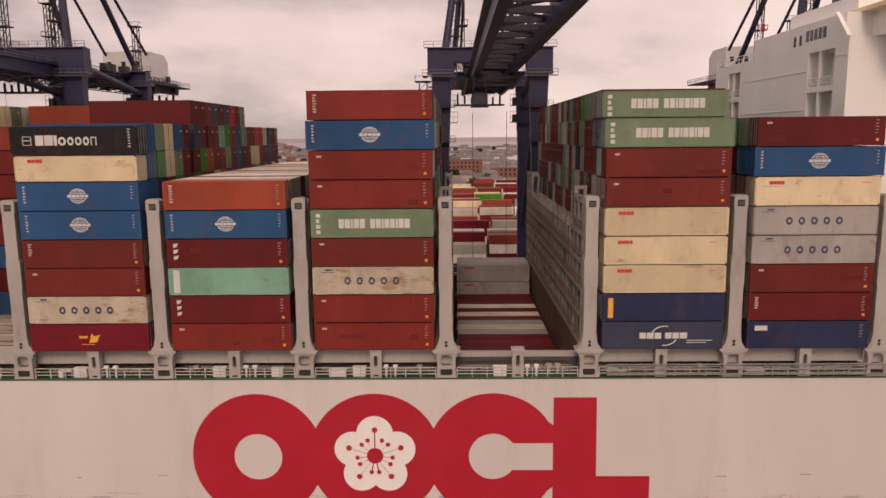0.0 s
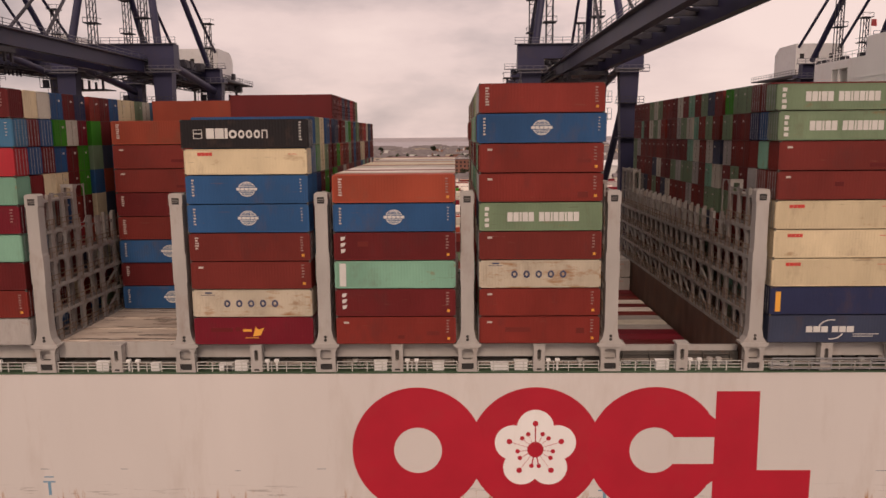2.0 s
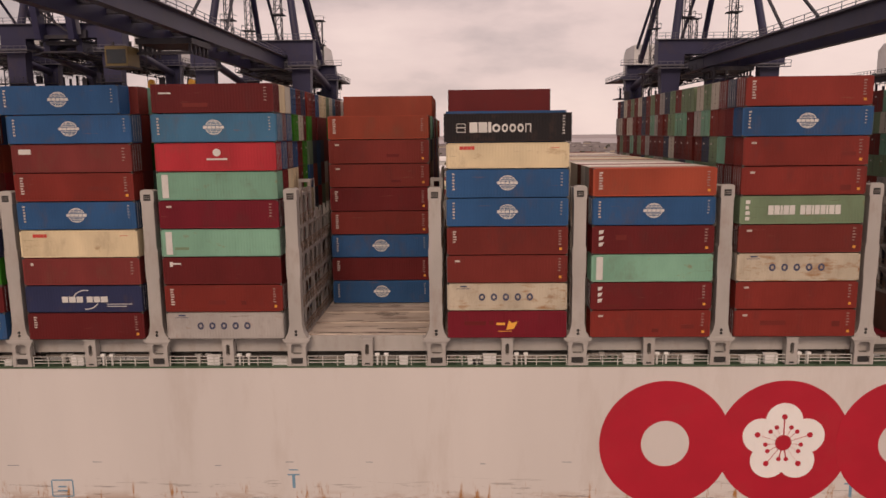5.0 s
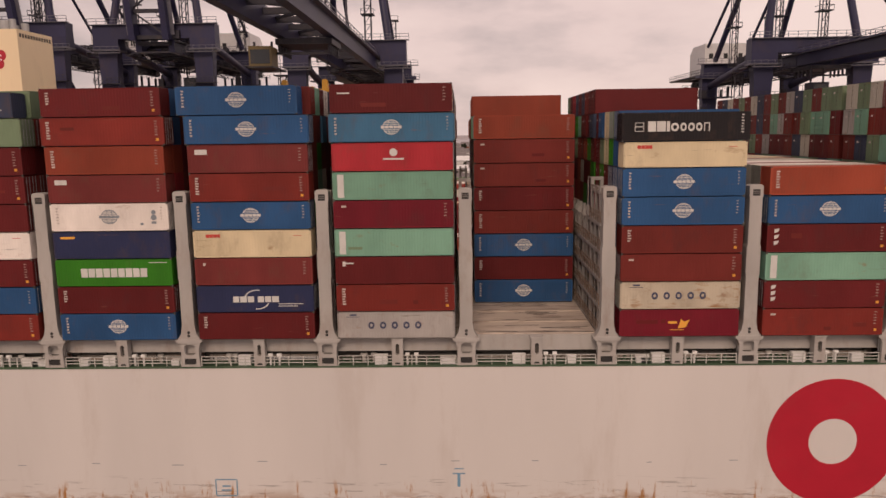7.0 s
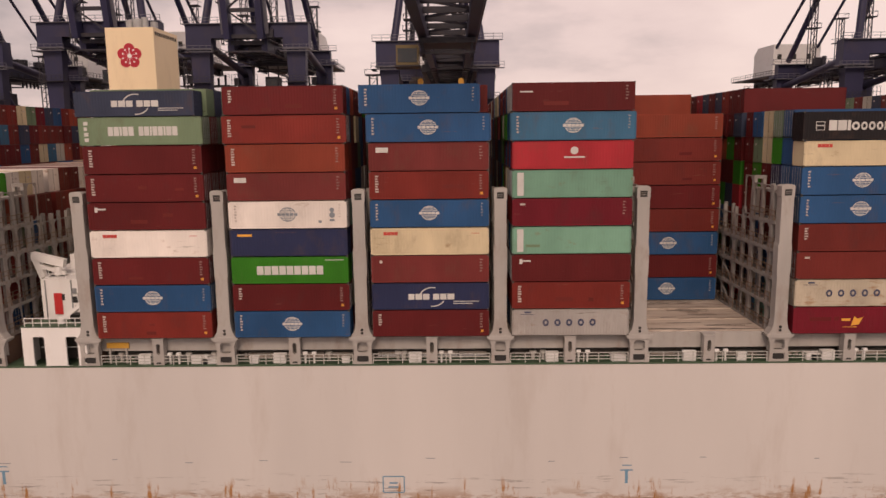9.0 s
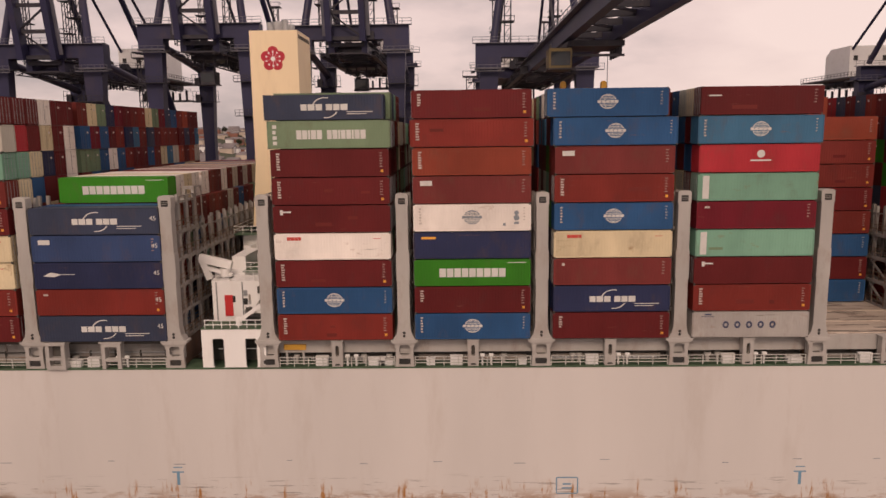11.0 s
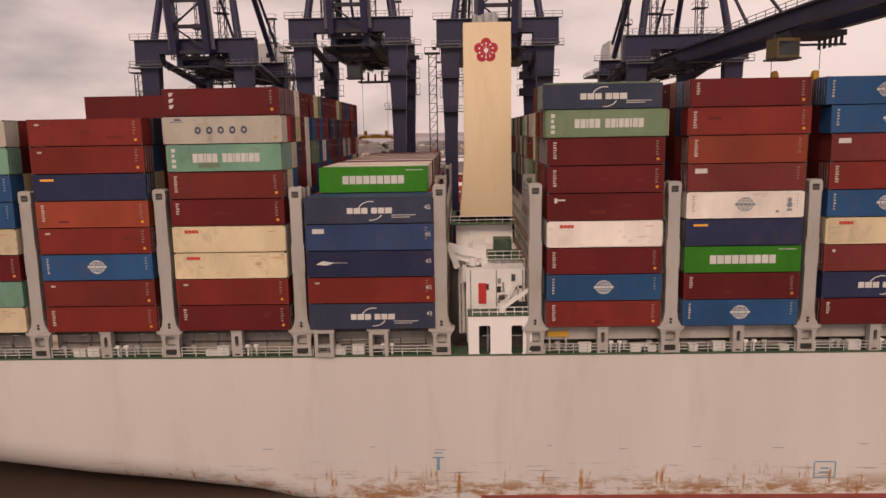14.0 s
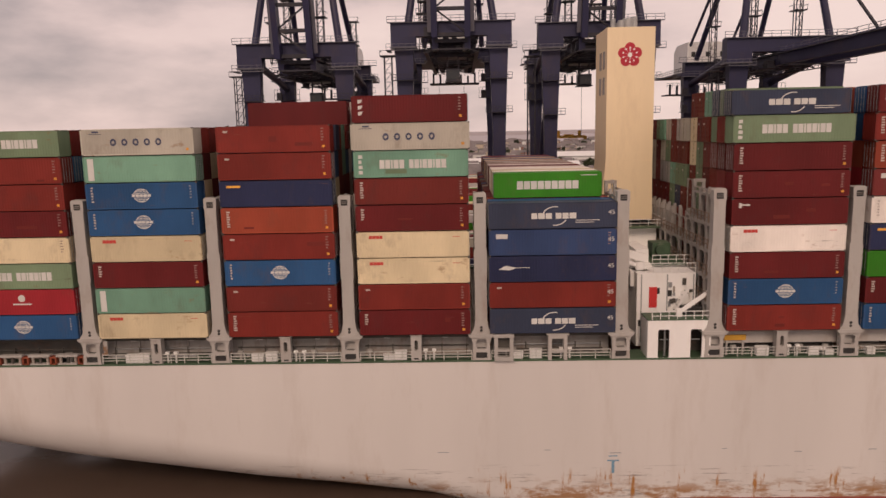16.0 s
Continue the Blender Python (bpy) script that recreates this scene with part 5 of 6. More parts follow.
part("hook_block", Shape().prism([(-2.9, 4.9), (-2.2, 5.2), (-1.5, 2.9), (-2.1, 2.6)], -0.3, 0.3), M_WHITE, davit)
part("base_box", Shape().box(-1.2, 1.0, -0.9, 0.9, 1.2, 3.0), M_WHITE, davit)

lodge = thing("mooring_house", "white steel mooring house with two open doorways at the deck edge", "deckhouse", (-116.6, 72.25, DECK))
part("front_wall", pierced_plate(-3.65, -0.5, 0, 4.3, -2.5, -1.25, 0.02, 3.25, 0.14, 0.2), M_WHITE, lodge)
part("front_wall", pierced_plate(-0.5, 3.25, 0, 4.3, 1.05, 2.3, 0.02, 3.25, 0.14, 0.2), M_WHITE, lodge)
part("side_wall", Shape().box(-3.65, -3.45, 0.2, 3.0, 0, 4.3), M_WHITE, lodge)
part("side_wall", Shape().box(3.05, 3.25, 0.2, 3.0, 0, 4.3), M_WHITE, lodge)
part("back_wall", Shape().box(-3.45, 3.05, 2.8, 3.0, 0, 4.3), M_COAMING, lodge)
part("roof", Shape().box(-3.7, 3.35, -0.06, 3.1, 4.3, 4.4), M_GREEN, lodge, "green roof deck")
for z in (4.8, 5.3):
    part("roof_rail", Shape().bar((-3.2, 0, z), (3.2, 0, z), 0.07), M_WHITE, lodge)
for k in range(8):
    part("rail_post", Shape().bar((-3.2 + 0.91 * k, 0, 4.2), (-3.2 + 0.91 * k, 0, 5.35), 0.06), M_WHITE, lodge)
part("inner_pipe", Shape().tube((-1.5, 1.0, 0), (-1.5, 1.0, 2.9), 0.12).tube((-2.1, 0.8, 1.9), (2.3, 0.8, 1.9), 0.06), M_STEEL, lodge)
boom_arm = thing("boat_davit", "white steel davit arm above a dark rescue boat", "davit", (-115.5, 73.6, DECK + 4.25))
part("arm", Shape().bar((-1.0, 0, 0.6), (2.9, 0, 3.4), 0.3, 0.4), M_WHITE, boom_arm)
part("foot", Shape().tube((-1.0, 0, 0), (-1.0, 0, 1.0), 0.35), M_WHITE, boom_arm)
raft = thing("rescue_boat", "small dark rescue boat under a davit", "boat", (-114.6, 74.9, DECK + 4.25))
part("hull", Shape().prism([(-1.4, 0.45), (-1.1, 0.05), (1.2, 0.05), (1.7, 0.6), (1.5, 0.9), (-1.3, 0.9)], -0.6, 0.6), M_DARK, raft)

# ---- accommodation block ----
house = thing("accommodation_block", "tall white accommodation block with recessed decks and bridge windows", "superstructure", (50.3, 83.6, DECK))
HZ = 17.05
RECESS = ((6.8, 13.4, 51.7, 47.4), (6.8, 13.4, 46.7, 42.4), (36.0, 41.0, 51.3, 47.4), (36.0, 41.0, 46.7, 42.8))


def pierced_wall(y0, y1, z0, z1, holes, x0, x1):
    """A wall along y with openings cut through it."""
    s = Shape()
    ys = sorted({y0, y1, *[v for q in holes for v in q[:2]]})
    zs = sorted({z0, z1, *[v for q in holes for v in q[2:]]})
    for a, b in zip(ys, ys[1:]):
        for c, d in zip(zs, zs[1:]):
            if not any(q[0] <= a and b <= q[1] and min(q[2:]) <= c and d <= max(q[2:]) for q in holes):
                s.box(x0, x1, a, b, c, d)
    return s


part("aft_wall", pierced_wall(3.7, 47, 0, 36.0 - 0.4, [(a, b, c - HZ, d - HZ) for a, b, c, d in RECESS], 0, 0.4), M_WHITE, house)
part("inner_wall", Shape().box(3.0, 16, 4.1, 47, 0, 35.4), M_WHITE, house)
part("side_wall", Shape().box(0.4, 16, 3.7, 4.1, 0, 35.6), M_WHITE, house)
for a, b, c, d in RECESS:
    c, d = c - HZ, d - HZ
    part("recess_floor", Shape().box(0.4, 3.0, a - 0.3, b + 0.3, d - 0.25, d), M_GREY, house)
    part("recess_ceiling", Shape().box(0.4, 3.0, a - 0.3, b + 0.3, c, c + 0.25), M_WHITE, house)
    part("recess_end", Shape().box(0.4, 3.0, a - 0.3, a, d, c), M_WHITE, house)
    part("recess_end", Shape().box(0.4, 3.0, b, b + 0.3, d, c), M_WHITE, house)
    part("recess_post", Shape().box(0.05, 0.4, (a + b) / 2 + 0.3, (a + b) / 2 + 0.65, d, c), M_WHITE, house)
    part("recess_door", Shape().box(2.93, 3.02, a + 1.0, a + 2.0, d, d + 2.1), M_DARK, house)
    for z in (0.4, 0.75, 1.1):
        part("recess_rail", Shape().box(0.1, 0.18, a, b, d + z - 0.04, d + z + 0.04), M_WHITE, house)
for k in range(5):
    y = 9.2 + 1.1 * k
    part("bridge_window", Shape().box(-0.03, 0.05, y, y + 0.8, 35.6 + 0.55, 35.6 + 1.9), M_GLASS, house)
for y in (15.6, 17.2):
    part("window", Shape().box(-0.03, 0.05, y, y + 0.6, 35.6 + 0.3, 35.6 + 1.6), M_GLASS, house)
part("bridge_deck_wall", Shape().box(0.0, 14, 4.6, 31.0, 35.6, 38.4), M_WHITE, house)
part("upper_house", Shape().box(3, 12, 8, 26, 38.6, 41.0), M_WHITE, house)
for y0, y1, z in ((13.8, 33.0, 32.4), (13.8, 33.0, 27.5), (4.0, 6.4, 33.6)):
    part("wall_seam", Shape().box(-0.08, 0.0, y0, y1, z, z + 0.1), M_WHITE, house)
part("wing_top", Shape().box(1.6, 15, -2.0, 7.4, 38.4, 38.9), M_CREAM, house, "pale yellow bridge wing roof")
part("wing_wall", Shape().box(3.0, 14, -2.0, 4.6, 35.6, 38.4), M_WHITE, house)
part("outer_stair", Shape().bar((-0.2, 3.4, 35.6), (-0.2, 6.4, 38.6), 0.5, 0.18), M_WHITE, house)
for z in (36.2, 36.7):
    part("deck_rail", Shape().bar((0.1, 31.2, z), (0.1, 47, z), 0.08), M_WHITE, house)
for k in range(9):
    part("rail_post", Shape().bar((0.1, 31.2 + 1.97 * k, 35.6), (0.1, 31.2 + 1.97 * k, 36.75), 0.07), M_WHITE, house)
part("radar_mast", Shape().bar((6, 14, 41), (6, 14, 53), 0.8).bar((6, 10, 47), (6, 18, 47), 0.4), M_WHITE, house)
part("flag", Shape().prism_x([(32.4, 40.0), (33.9, 40.3), (33.9, 41.3), (32.6, 41.1)], 2.0, 2.06), M_RED, house, "small red flag")
part("flag_staff", Shape().bar((2.03, 34.0, 35.4), (2.03, 34.0, 41.6), 0.1), M_WHITE, house)

# ---- quay cranes ----
def lattice_mast(s, x, y, z, h, w=1.3, mat=0):
    for a in (-w / 2, w / 2):
        for b in (-w / 2, w / 2):
            s.bar((x + a, y + b, z), (x + a, y + b, z + h), 0.16, mat=mat)
    k = 0
    while k * 1.8 < h - 0.5:
        z0, z1 = z + 1.8 * k, min(z + 1.8 * (k + 1), z + h)
        s.bar((x - w / 2, y - w / 2, z0), (x + w / 2, y - w / 2, z1), 0.1, mat=mat)
        s.bar((x + w / 2, y - w / 2, z0), (x + w / 2, y + w / 2, z1), 0.1, mat=mat)
        s.bar((x - w / 2, y - w / 2, z0), (x + w / 2, y - w / 2, z0), 0.1, mat=mat)
        k += 1
    for q in (h * 0.55, h):
        s.box(x - w, x + w, y - w, y + w, z + q - 0.1, z + q + 0.1, mat)
        for a in (-w, w):
            s.bar((x + a, y - w, z + q + 1.0), (x + a, y + w, z + q + 1.0), 0.08, mat=mat)
            s.bar((x + a, y - w, z + q), (x + a, y - w, z + q + 1.0), 0.08, mat=mat)
        s.bar((x - w, y - w, z + q + 1.0), (x + w, y - w, z + q + 1.0), 0.08, mat=mat)


def railing(s, p, q, n, h=1.1, mat=0):
    p, q = Vector(p), Vector(q)
    for z in (h * 0.5, h):
        s.bar(p + Vector((0, 0, z)), q + Vector((0, 0, z)), 0.08, mat=mat)
    for k in range(n + 1):
        c = p.lerp(q, k / n)
        s.bar(c, c + Vector((0, 0, h)), 0.08, mat=mat)


def crane(x0, zt, down, cab_y, cab_dx=0.0, off=0.0, width=23.6):
    """Ship-to-shore crane. Local x from the first leg's outer edge, y inland from the seaside rail, z above the quay."""
    Q = 4.5
    top = zt - Q
    owner = thing("quay_crane", "tall dark blue ship-to-shore crane with its boom lowered over the ship" if down else "tall dark blue ship-to-shore crane with its boom raised", "crane",
                  (x0, 142.5, Q), "cranes along the quay")
    for lx, inner_x in ((0.4, 1), (width - 0.4, -1)):
        for y in (0, 30.0):
            o = Shape()
            a, b = lx + inner_x * 0.3, lx + inner_x * 4.0
            lo0, lo1 = sorted((lx + inner_x * 0.9, lx + inner_x * 3.4))
            hi0, hi1 = sorted((a, b))
            z1 = top - 4.6 if y == 0 else top - 5.2
            o.prism([(lo0, 0), (lo1, 0), (lo1, z1 * 0.68), (hi1, z1), (hi0, z1), (lo0, z1 * 0.68)], y - 1.1, y + 1.1)
            part("leg", o, M_CRANE, owner)
            part("bogie", Shape().box(lo0 - 1.5, lo1 + 1.5, y - 0.9, y + 0.9, -0.0, 1.6), M_CRANE_DARK, owner)
        part("side_beam", Shape().box(*sorted((lx + inner_x * 1.2, lx + inner_x * 3.2)), 1.1, 28.9, 4.0, 6.5), M_CRANE, owner)
        part("upper_side_pipe", Shape().tube((lx + inner_x * 2.2, 1.0, top - 3.0), (lx + inner_x * 2.2, 29.0, top - 7.0), 0.75, n=12), M_CRANE, owner)
        part("diagonal_pipe", Shape().tube((lx + inner_x * 2.2, 0.5, top - 8.0), (lx + inner_x * 2.2, 29.5, 16.0), 0.7, n=12), M_CRANE, owner)
    for y in (0, 30.0):
        beam = Shape().box(0, width, y - 1.4, y + 1.4, top - 2.7, top) if y == 0 else Shape().box(1.0, width - 1.0, y - 1.0, y + 1.0, top - 4.4, top - 2.0)
        part("portal_beam", beam, M_CRANE, owner)
        for c0 in (0.0, width - 4.9):
            part("leg_head", Shape().box(c0, c0 + 4.9, y - 1.5, y + 1.5, top - 4.6 if y == 0 else top - 5.2, top - 2.7 if y == 0 else top - 4.4), M_CRANE, owner)
        part("sill_beam", Shape().box(3.2, width - 3.2, y - 0.8, y + 0.8, 4.0, 6.2), M_CRANE, owner)
        r = Shape()
        railing(r, (-0.6, y - 1.9, top if y == 0 else top - 2.0), (width + 0.6, y - 1.9, top if y == 0 else top - 2.0), 14)
        railing(r, (-0.9, y - 2.2, top - 5.2), (5.4, y - 2.2, top - 5.2), 5)
        railing(r, (width - 5.4, y - 2.2, top - 5.2), (width + 0.9, y - 2.2, top - 5.2), 5)
        r.box(-0.9, 5.4, y - 2.3, y - 1.5, top - 5.35, top - 5.2).box(width - 5.4, width + 0.9, y - 2.3, y - 1.5, top - 5.35, top - 5.2)
        r.box(-0.9, -0.1, y - 2.3, y + 2.3, top - 5.35, top - 5.2).box(-0.6, width + 0.6, y - 2.0, y - 1.0, (top if y == 0 else top - 2.0) - 0.1, (top if y == 0 else top - 2.0) + 0.02)
        part("walkway_railing", r, M_CRANE_RAIL, owner, "dark steel walkway and handrail")
    st = Shape()
    lattice_mast(st, -1.0, 2.4, 8.0, top - 14.0, 1.5)
    part("stair_tower", st, M_CRANE_DARK, owner, "dark lattice stair tower")
    gl, gr, gb, gt = width / 2 + off - 3.2, width / 2 + off + 3.2, top - 5.2, top - 2.8
    back = 62.0

    def girder_pair(y0, y1, z0, z1, tag):
        for g in (gl, gr):
            part(tag, Shape().bar((g, y0, z0), (g, y1, z1), 1.15, 2.5), M_CRANE, owner)
            rr = Shape()
            e = -0.95 if g < width / 2 else 0.95
            railing(rr, (g + e, y0, z0 + 0.9), (g + e, y1, z1 + 0.9), 26)
            rr.bar((g + e, y0, z0 + 0.85), (g + e, y1, z1 + 0.85), 0.8, 0.1)
            part("girder_walkway", rr, M_CRANE_RAIL, owner, "dark walkway along the girder")
        n = 13
        for k in range(n + 1):
            f = k / n
            y, z = y0 + (y1 - y0) * f, z0 + (z1 - z0) * f
            part("cross_member", Shape().bar((gl, y, z + 0.4), (gr, y, z + 0.4), 0.5, 0.7), M_CRANE_DARK, owner)
            if k < n:
                f2 = (k + 1) / n
                ya, za = y0 + (y1 - y0) * f2, z0 + (z1 - z0) * f2
                a, b = (gl, gr) if k % 2 else (gr, gl)
                part("diagonal_member", Shape().bar((a, y, z + 0.5), (b, ya, za + 0.5), 0.3), M_CRANE_DARK, owner)

    zc = (gb + gt) / 2
    girder_pair(-1.0, back, zc, zc, "main_girder")
    if down:
        girder_pair(-84.0, -1.2, zc, zc, "boom_girder")
        tie = Shape()
        for g in (gl, gr):
            tie.bar((g, -62.0, zc + 1.2), (width / 2, 5.0, top + 30), 0.35)
            tie.bar((g, -34.0, zc + 1.2), (width / 2, 5.0, top + 28), 0.35)
        part("forestay", tie, M_CRANE_DARK, owner)
    else:
        a = radians(79)
        girder_pair(-2.5, -2.5 - 62 * math.cos(a), zc + 1, zc + 1 + 62 * math.sin(a), "boom_girder")
    af = Shape()
    for g, e in ((3.4, 1), (width - 3.4, -1)):
        af.tube((g, 0.0, top - 0.2), (g + e * 4.6, 6.0, top + 32), 0.75, 0.6, 12)
        af.tube((g + e * 4.6, 6.0, top + 32), (g + e * 1.5, 33.0, top - 1.0), 0.62, 0.62, 12)
        af.tube((g + e * 4.6, 6.0, top + 32), (g + e * 3.0, 54.0, top - 4.0), 0.34, 0.34, 10)
    part("apex_frame", af, M_CRANE, owner, "sloping blue stay tubes")
    for mx, my, mh in ((6.4, 3.0, 11.0), (15.8, 4.5, 13.0), (5.0, 22.0, 12.0), (18.0, 36.0, 9.0)):
        ms = Shape()
        lattice_mast(ms, mx, my, top - 3.5, mh + 3.5, 1.25)
        part("lattice_mast", ms, M_CRANE_DARK, owner, "dark lattice mast with platforms")
    mh = Shape().prism_x([(44, top - 3.8), (56, top - 3.8), (56, top + 2.6), (53.5, top + 4.2), (44, top + 4.2)], 6.0, width - 6.0)
    part("machinery_house", mh, M_SHED, owner, "pale grey machinery house")
    for k in range(3):
        part("house_window", Shape().box(7.0 + 3.6 * k, 8.0 + 3.6 * k, 43.9, 44.02, top + 0.6, top + 1.8), M_DARK, owner)
    rr = Shape()
    railing(rr, (3, 37.0, top - 3.8), (width - 3, 37.0, top - 3.8), 10)
    railing(rr, (2.5, 36.0, top - 3.8), (2.5, back, top - 3.8), 16)
    railing(rr, (width - 2.5, 36.0, top - 3.8), (width - 2.5, back, top - 3.8), 16)
    rr.box(2.5, width - 2.5, 36.0, back, top - 4.1, top - 3.8)
    railing(rr, (6.0, back, top - 6.0), (width - 6.0, back, top - 6.0), 8)
    rr.box(5.0, width - 5.0, back - 4.0, back + 2.0, top - 8.4, top - 8.1)
    for k in range(7):
        rr.bar((6 + 1.9 * k, back - 3, top - 8.1), (6 + 1.9 * k, back - 3, top - 5.4 - 0.4 * (k % 3)), 0.5, 0.5)
    part("rear_platform", rr, M_CRANE_DARK, owner, "dark machinery platform and handrails")
    for lx, e in ((0.4, 1), (width - 0.4, -1)):
        for lev in (11.0, 17.5):
            cw = Shape()
            a, b = sorted((lx - e * 0.4, lx + e * 4.8))
            cw.box(a, b, -2.4, -1.2, top - lev - 0.12, top - lev)
            railing(cw, (a, -2.4, top - lev), (b, -2.4, top - lev), 6)
            part("leg_catwalk", cw, M_CRANE_DARK, owner, "dark catwalk round the leg")
        cage = Shape()
        a, b = sorted((lx - e * 0.6, lx + e * 5.4))
        for zc in (top - 13.4, top - 9.6):
            cage.box(a, b, 27.4, 28.6, zc - 0.15, zc)
            railing(cage, (a, 27.4, zc), (b, 27.4, zc), 7, 2.4)
            cage.box(a + 0.5, a + 1.6, 27.6, 28.5, zc, zc + 1.7)
        part("leg_cage", cage, M_CRANE_DARK, owner, "dark caged platform round the rear leg")
        part("leg_collar", Shape().box(*sorted((lx - e * 0.55, lx + e * 4.65)), -1.62, 1.62, top - 4.85, top - 4.6), M_CRANE_RAIL, owner, "pale edge of the collar plate")
    clutter = random.Random(int(abs(x0)))
    for k in range(60):
        y = clutter.uniform(-1, 58)
        g = clutter.choice((gl - 1.3, gr + 1.3, width / 2 + clutter.uniform(-3, 3)))
        w, d, hh = clutter.uniform(0.3, 0.9), clutter.uniform(0.4, 1.4), clutter.uniform(0.5, 1.8)
        zz = gb + (2.6 if clutter.random() < 0.6 else -0.2)
        part("cable_box", Shape().box(g - w, g + w, y - d, y + d, zz - 0.2, zz + hh), M_CRANE_DARK, owner)
    web = Shape()
    for k in range(12):
        y = -2 + 5.0 * k
        web.bar((gl, y, gb - 0.1), (gr, y, gb - 0.1), 0.28).bar((gl, y, gb - 0.1), (gr, y + 5.0, gb - 0.1), 0.2)
        web.bar((gr, y, gb - 0.1), (gr + 1.8, y, gb - 0.6), 0.16).bar((gl, y, gb - 0.1), (gl - 1.8, y, gb - 0.6), 0.16)
    web.box(gl - 2.2, gl - 1.4, -2, 57, gb - 0.72, gb - 0.6).box(gr + 1.4, gr + 2.2, -2, 57, gb - 0.72, gb - 0.6)
    railing(web, (gl - 2.2, -2, gb - 0.6), (gl - 2.2, 57, gb - 0.6), 26)
    railing(web, (gr + 2.2, -2, gb - 0.6), (gr + 2.2, 57, gb - 0.6), 26)
    part("girder_bracing", web, M_CRANE_DARK, owner, "dark cross bracing and walkways between the girders")
    for e in (gl - 1.6, gr + 1.6):
        fest = Shape()
        for k in range(22):
            y = 2 + 2.6 * k
            fest.bar((e, y, gb + 0.4), (e, y + 1.3, gb - 0.5), 0.1).bar((e, y + 1.3, gb - 0.5), (e, y + 2.6, gb + 0.4), 0.1)
        part("festoon_cable", fest, M_CRANE_DARK, owner, "dark cable loops under the girder")
    tro = Shape().box(gl - 0.4, gr + 0.4, cab_y - 3.5, cab_y + 3.5, gb - 1.0, gb - 0.3)
    for k in range(5):
        tro.bar((gl, cab_y - 3 + 1.5 * k, gb - 0.6), (gl, cab_y - 3 + 1.5 * k, gb - 2.2), 0.3).bar((gr, cab_y - 3 + 1.5 * k, gb - 0.6), (gr, cab_y - 3 + 1.5 * k, gb - 2.2), 0.3)
    tro.box(gl - 0.4, gr + 0.4, cab_y - 3.5, cab_y - 3.2, gb - 2.3, gb - 2.0)
    part("trolley", tro, M_CRANE_DARK, owner, "dark trolley under the girders")
    cabx = width / 2 - 1.7 + cab_dx
    gc = gb if cab_y < -20 else gb - 2.0
    part("cab_hanger", Shape().bar((cabx + 0.8, cab_y - 4.5, gb - 0.8), (cabx + 0.8, cab_y - 4.5, gc - 1.5), 0.25).bar((cabx + 3.0, cab_y - 4.5, gb - 0.8), (cabx + 3.0, cab_y - 4.5, gc - 1.5), 0.25), M_CRANE_DARK, owner)
    cab = part("operator_cab", Shape().box(cabx + 0.5, cabx + 3.3, cab_y - 6.2, cab_y - 2.8, gc - 3.9, gc - 1.5), M_CAB if cab_y < -20 else M_CRANE_DARK, owner, "operator cab with glazed front")
    part("cab_glass", Shape().box(cabx + 0.7, cabx + 3.1, cab_y - 6.25, cab_y - 6.17, gc - 3.6, gc - 1.9), M_GLASS, cab)
    part("cab_floor_frame", Shape().box(cabx + 0.3, cabx + 3.5, cab_y - 6.4, cab_y - 2.4, gc - 4.1, gc - 3.9), M_CRANE_DARK, cab)
    return owner, gb


def spreader(x, y, z_top, z):
    sp = thing("spreader", "yellow container spreader hanging on crane ropes", "spreader", (x, y, z))
    part("beam", Shape().box(-4.2, 4.2, -0.7, 0.7, 0, 0.7).box(-1.2, 1.2, -0.8, 0.8, 0.7, 1.0), M_YELLOW, sp)
    for e in (-4.2, 4.2):
        part("end_beam", Shape().box(e - 0.3, e + 0.3, -1.2, 1.2, -0.3, 0.5), M_YELLOW, sp)
    for e in (-2.7, 2.7):
        part("sheave_box", Shape().box(e - 0.35, e + 0.35, -0.5, 0.5, 0.7, 1.5).tube((e, -0.3, 1.6), (e, 0.3, 1.6), 0.38, n=12), M_YELLOW, sp)
    for e in (-3.2, 3.2):
        part("rope", Shape().tube((e, 0, 0.6), (e, 0, z_top - z), 0.05, n=5), M_CRANE_DARK, sp)


crane(-0.15, 58.0, True, -3.0, -2.4, 0.6)
crane(-88.8, 58.8, True, -46.0, -2.8, 2.3)
crane(-125.2, 62.5, False, 22.0)
crane(-153.9, 63.2, False, 8.0)
crane(-184.4, 59.8, False, 22.0)
crane(66.0, 58.5, False, 20.0)
spreader(-142.8, 188.0, 54.0, 39.6)
spreader(-112.4, 188.0, 54.0, 39.6)
spreader(11.5, 140.0, 46.0, 6.0)
spreader(-75.6, 97.2, 52.0, 46.55)

# ---- container yard behind the quay ----
yard = random.Random(21)
YARD = ["maroon", "brick", "white", "cream", "green", "grey", "orange", "crimson", "ash", "ash", "sage", "white", "umber", "grey", "umber", "maroon", "crimson", "rust"]
yard_rest = Shape()
for block in range(8):
    y = 198 + 34 * block
    for lane in range(6):
        for col in range(-14, 8):
            x = -6 + 13.2 * col + (block % 2) * 2.5
            for k in range(yard.choice((2, 3, 3, 4, 4))):
                paint = yard.choice(YARD)
                if lane < 2 and block < 2 and 0 <= col < 3:
                    container(paint, "", LEN40, LOW, (x, y + lane * 2.9, 4.5 + k * (LOW + GAP)), "containers in the yard", full=False)
                else:
                    yard_rest.box(x - 6.1, x + 6.1, y + lane * 2.9 - 1.2, y + lane * 2.9 + 1.2, 4.5 + k * (LOW + GAP), 4.5 + k * (LOW + GAP) + LOW, PAINT_ORDER.index(paint))
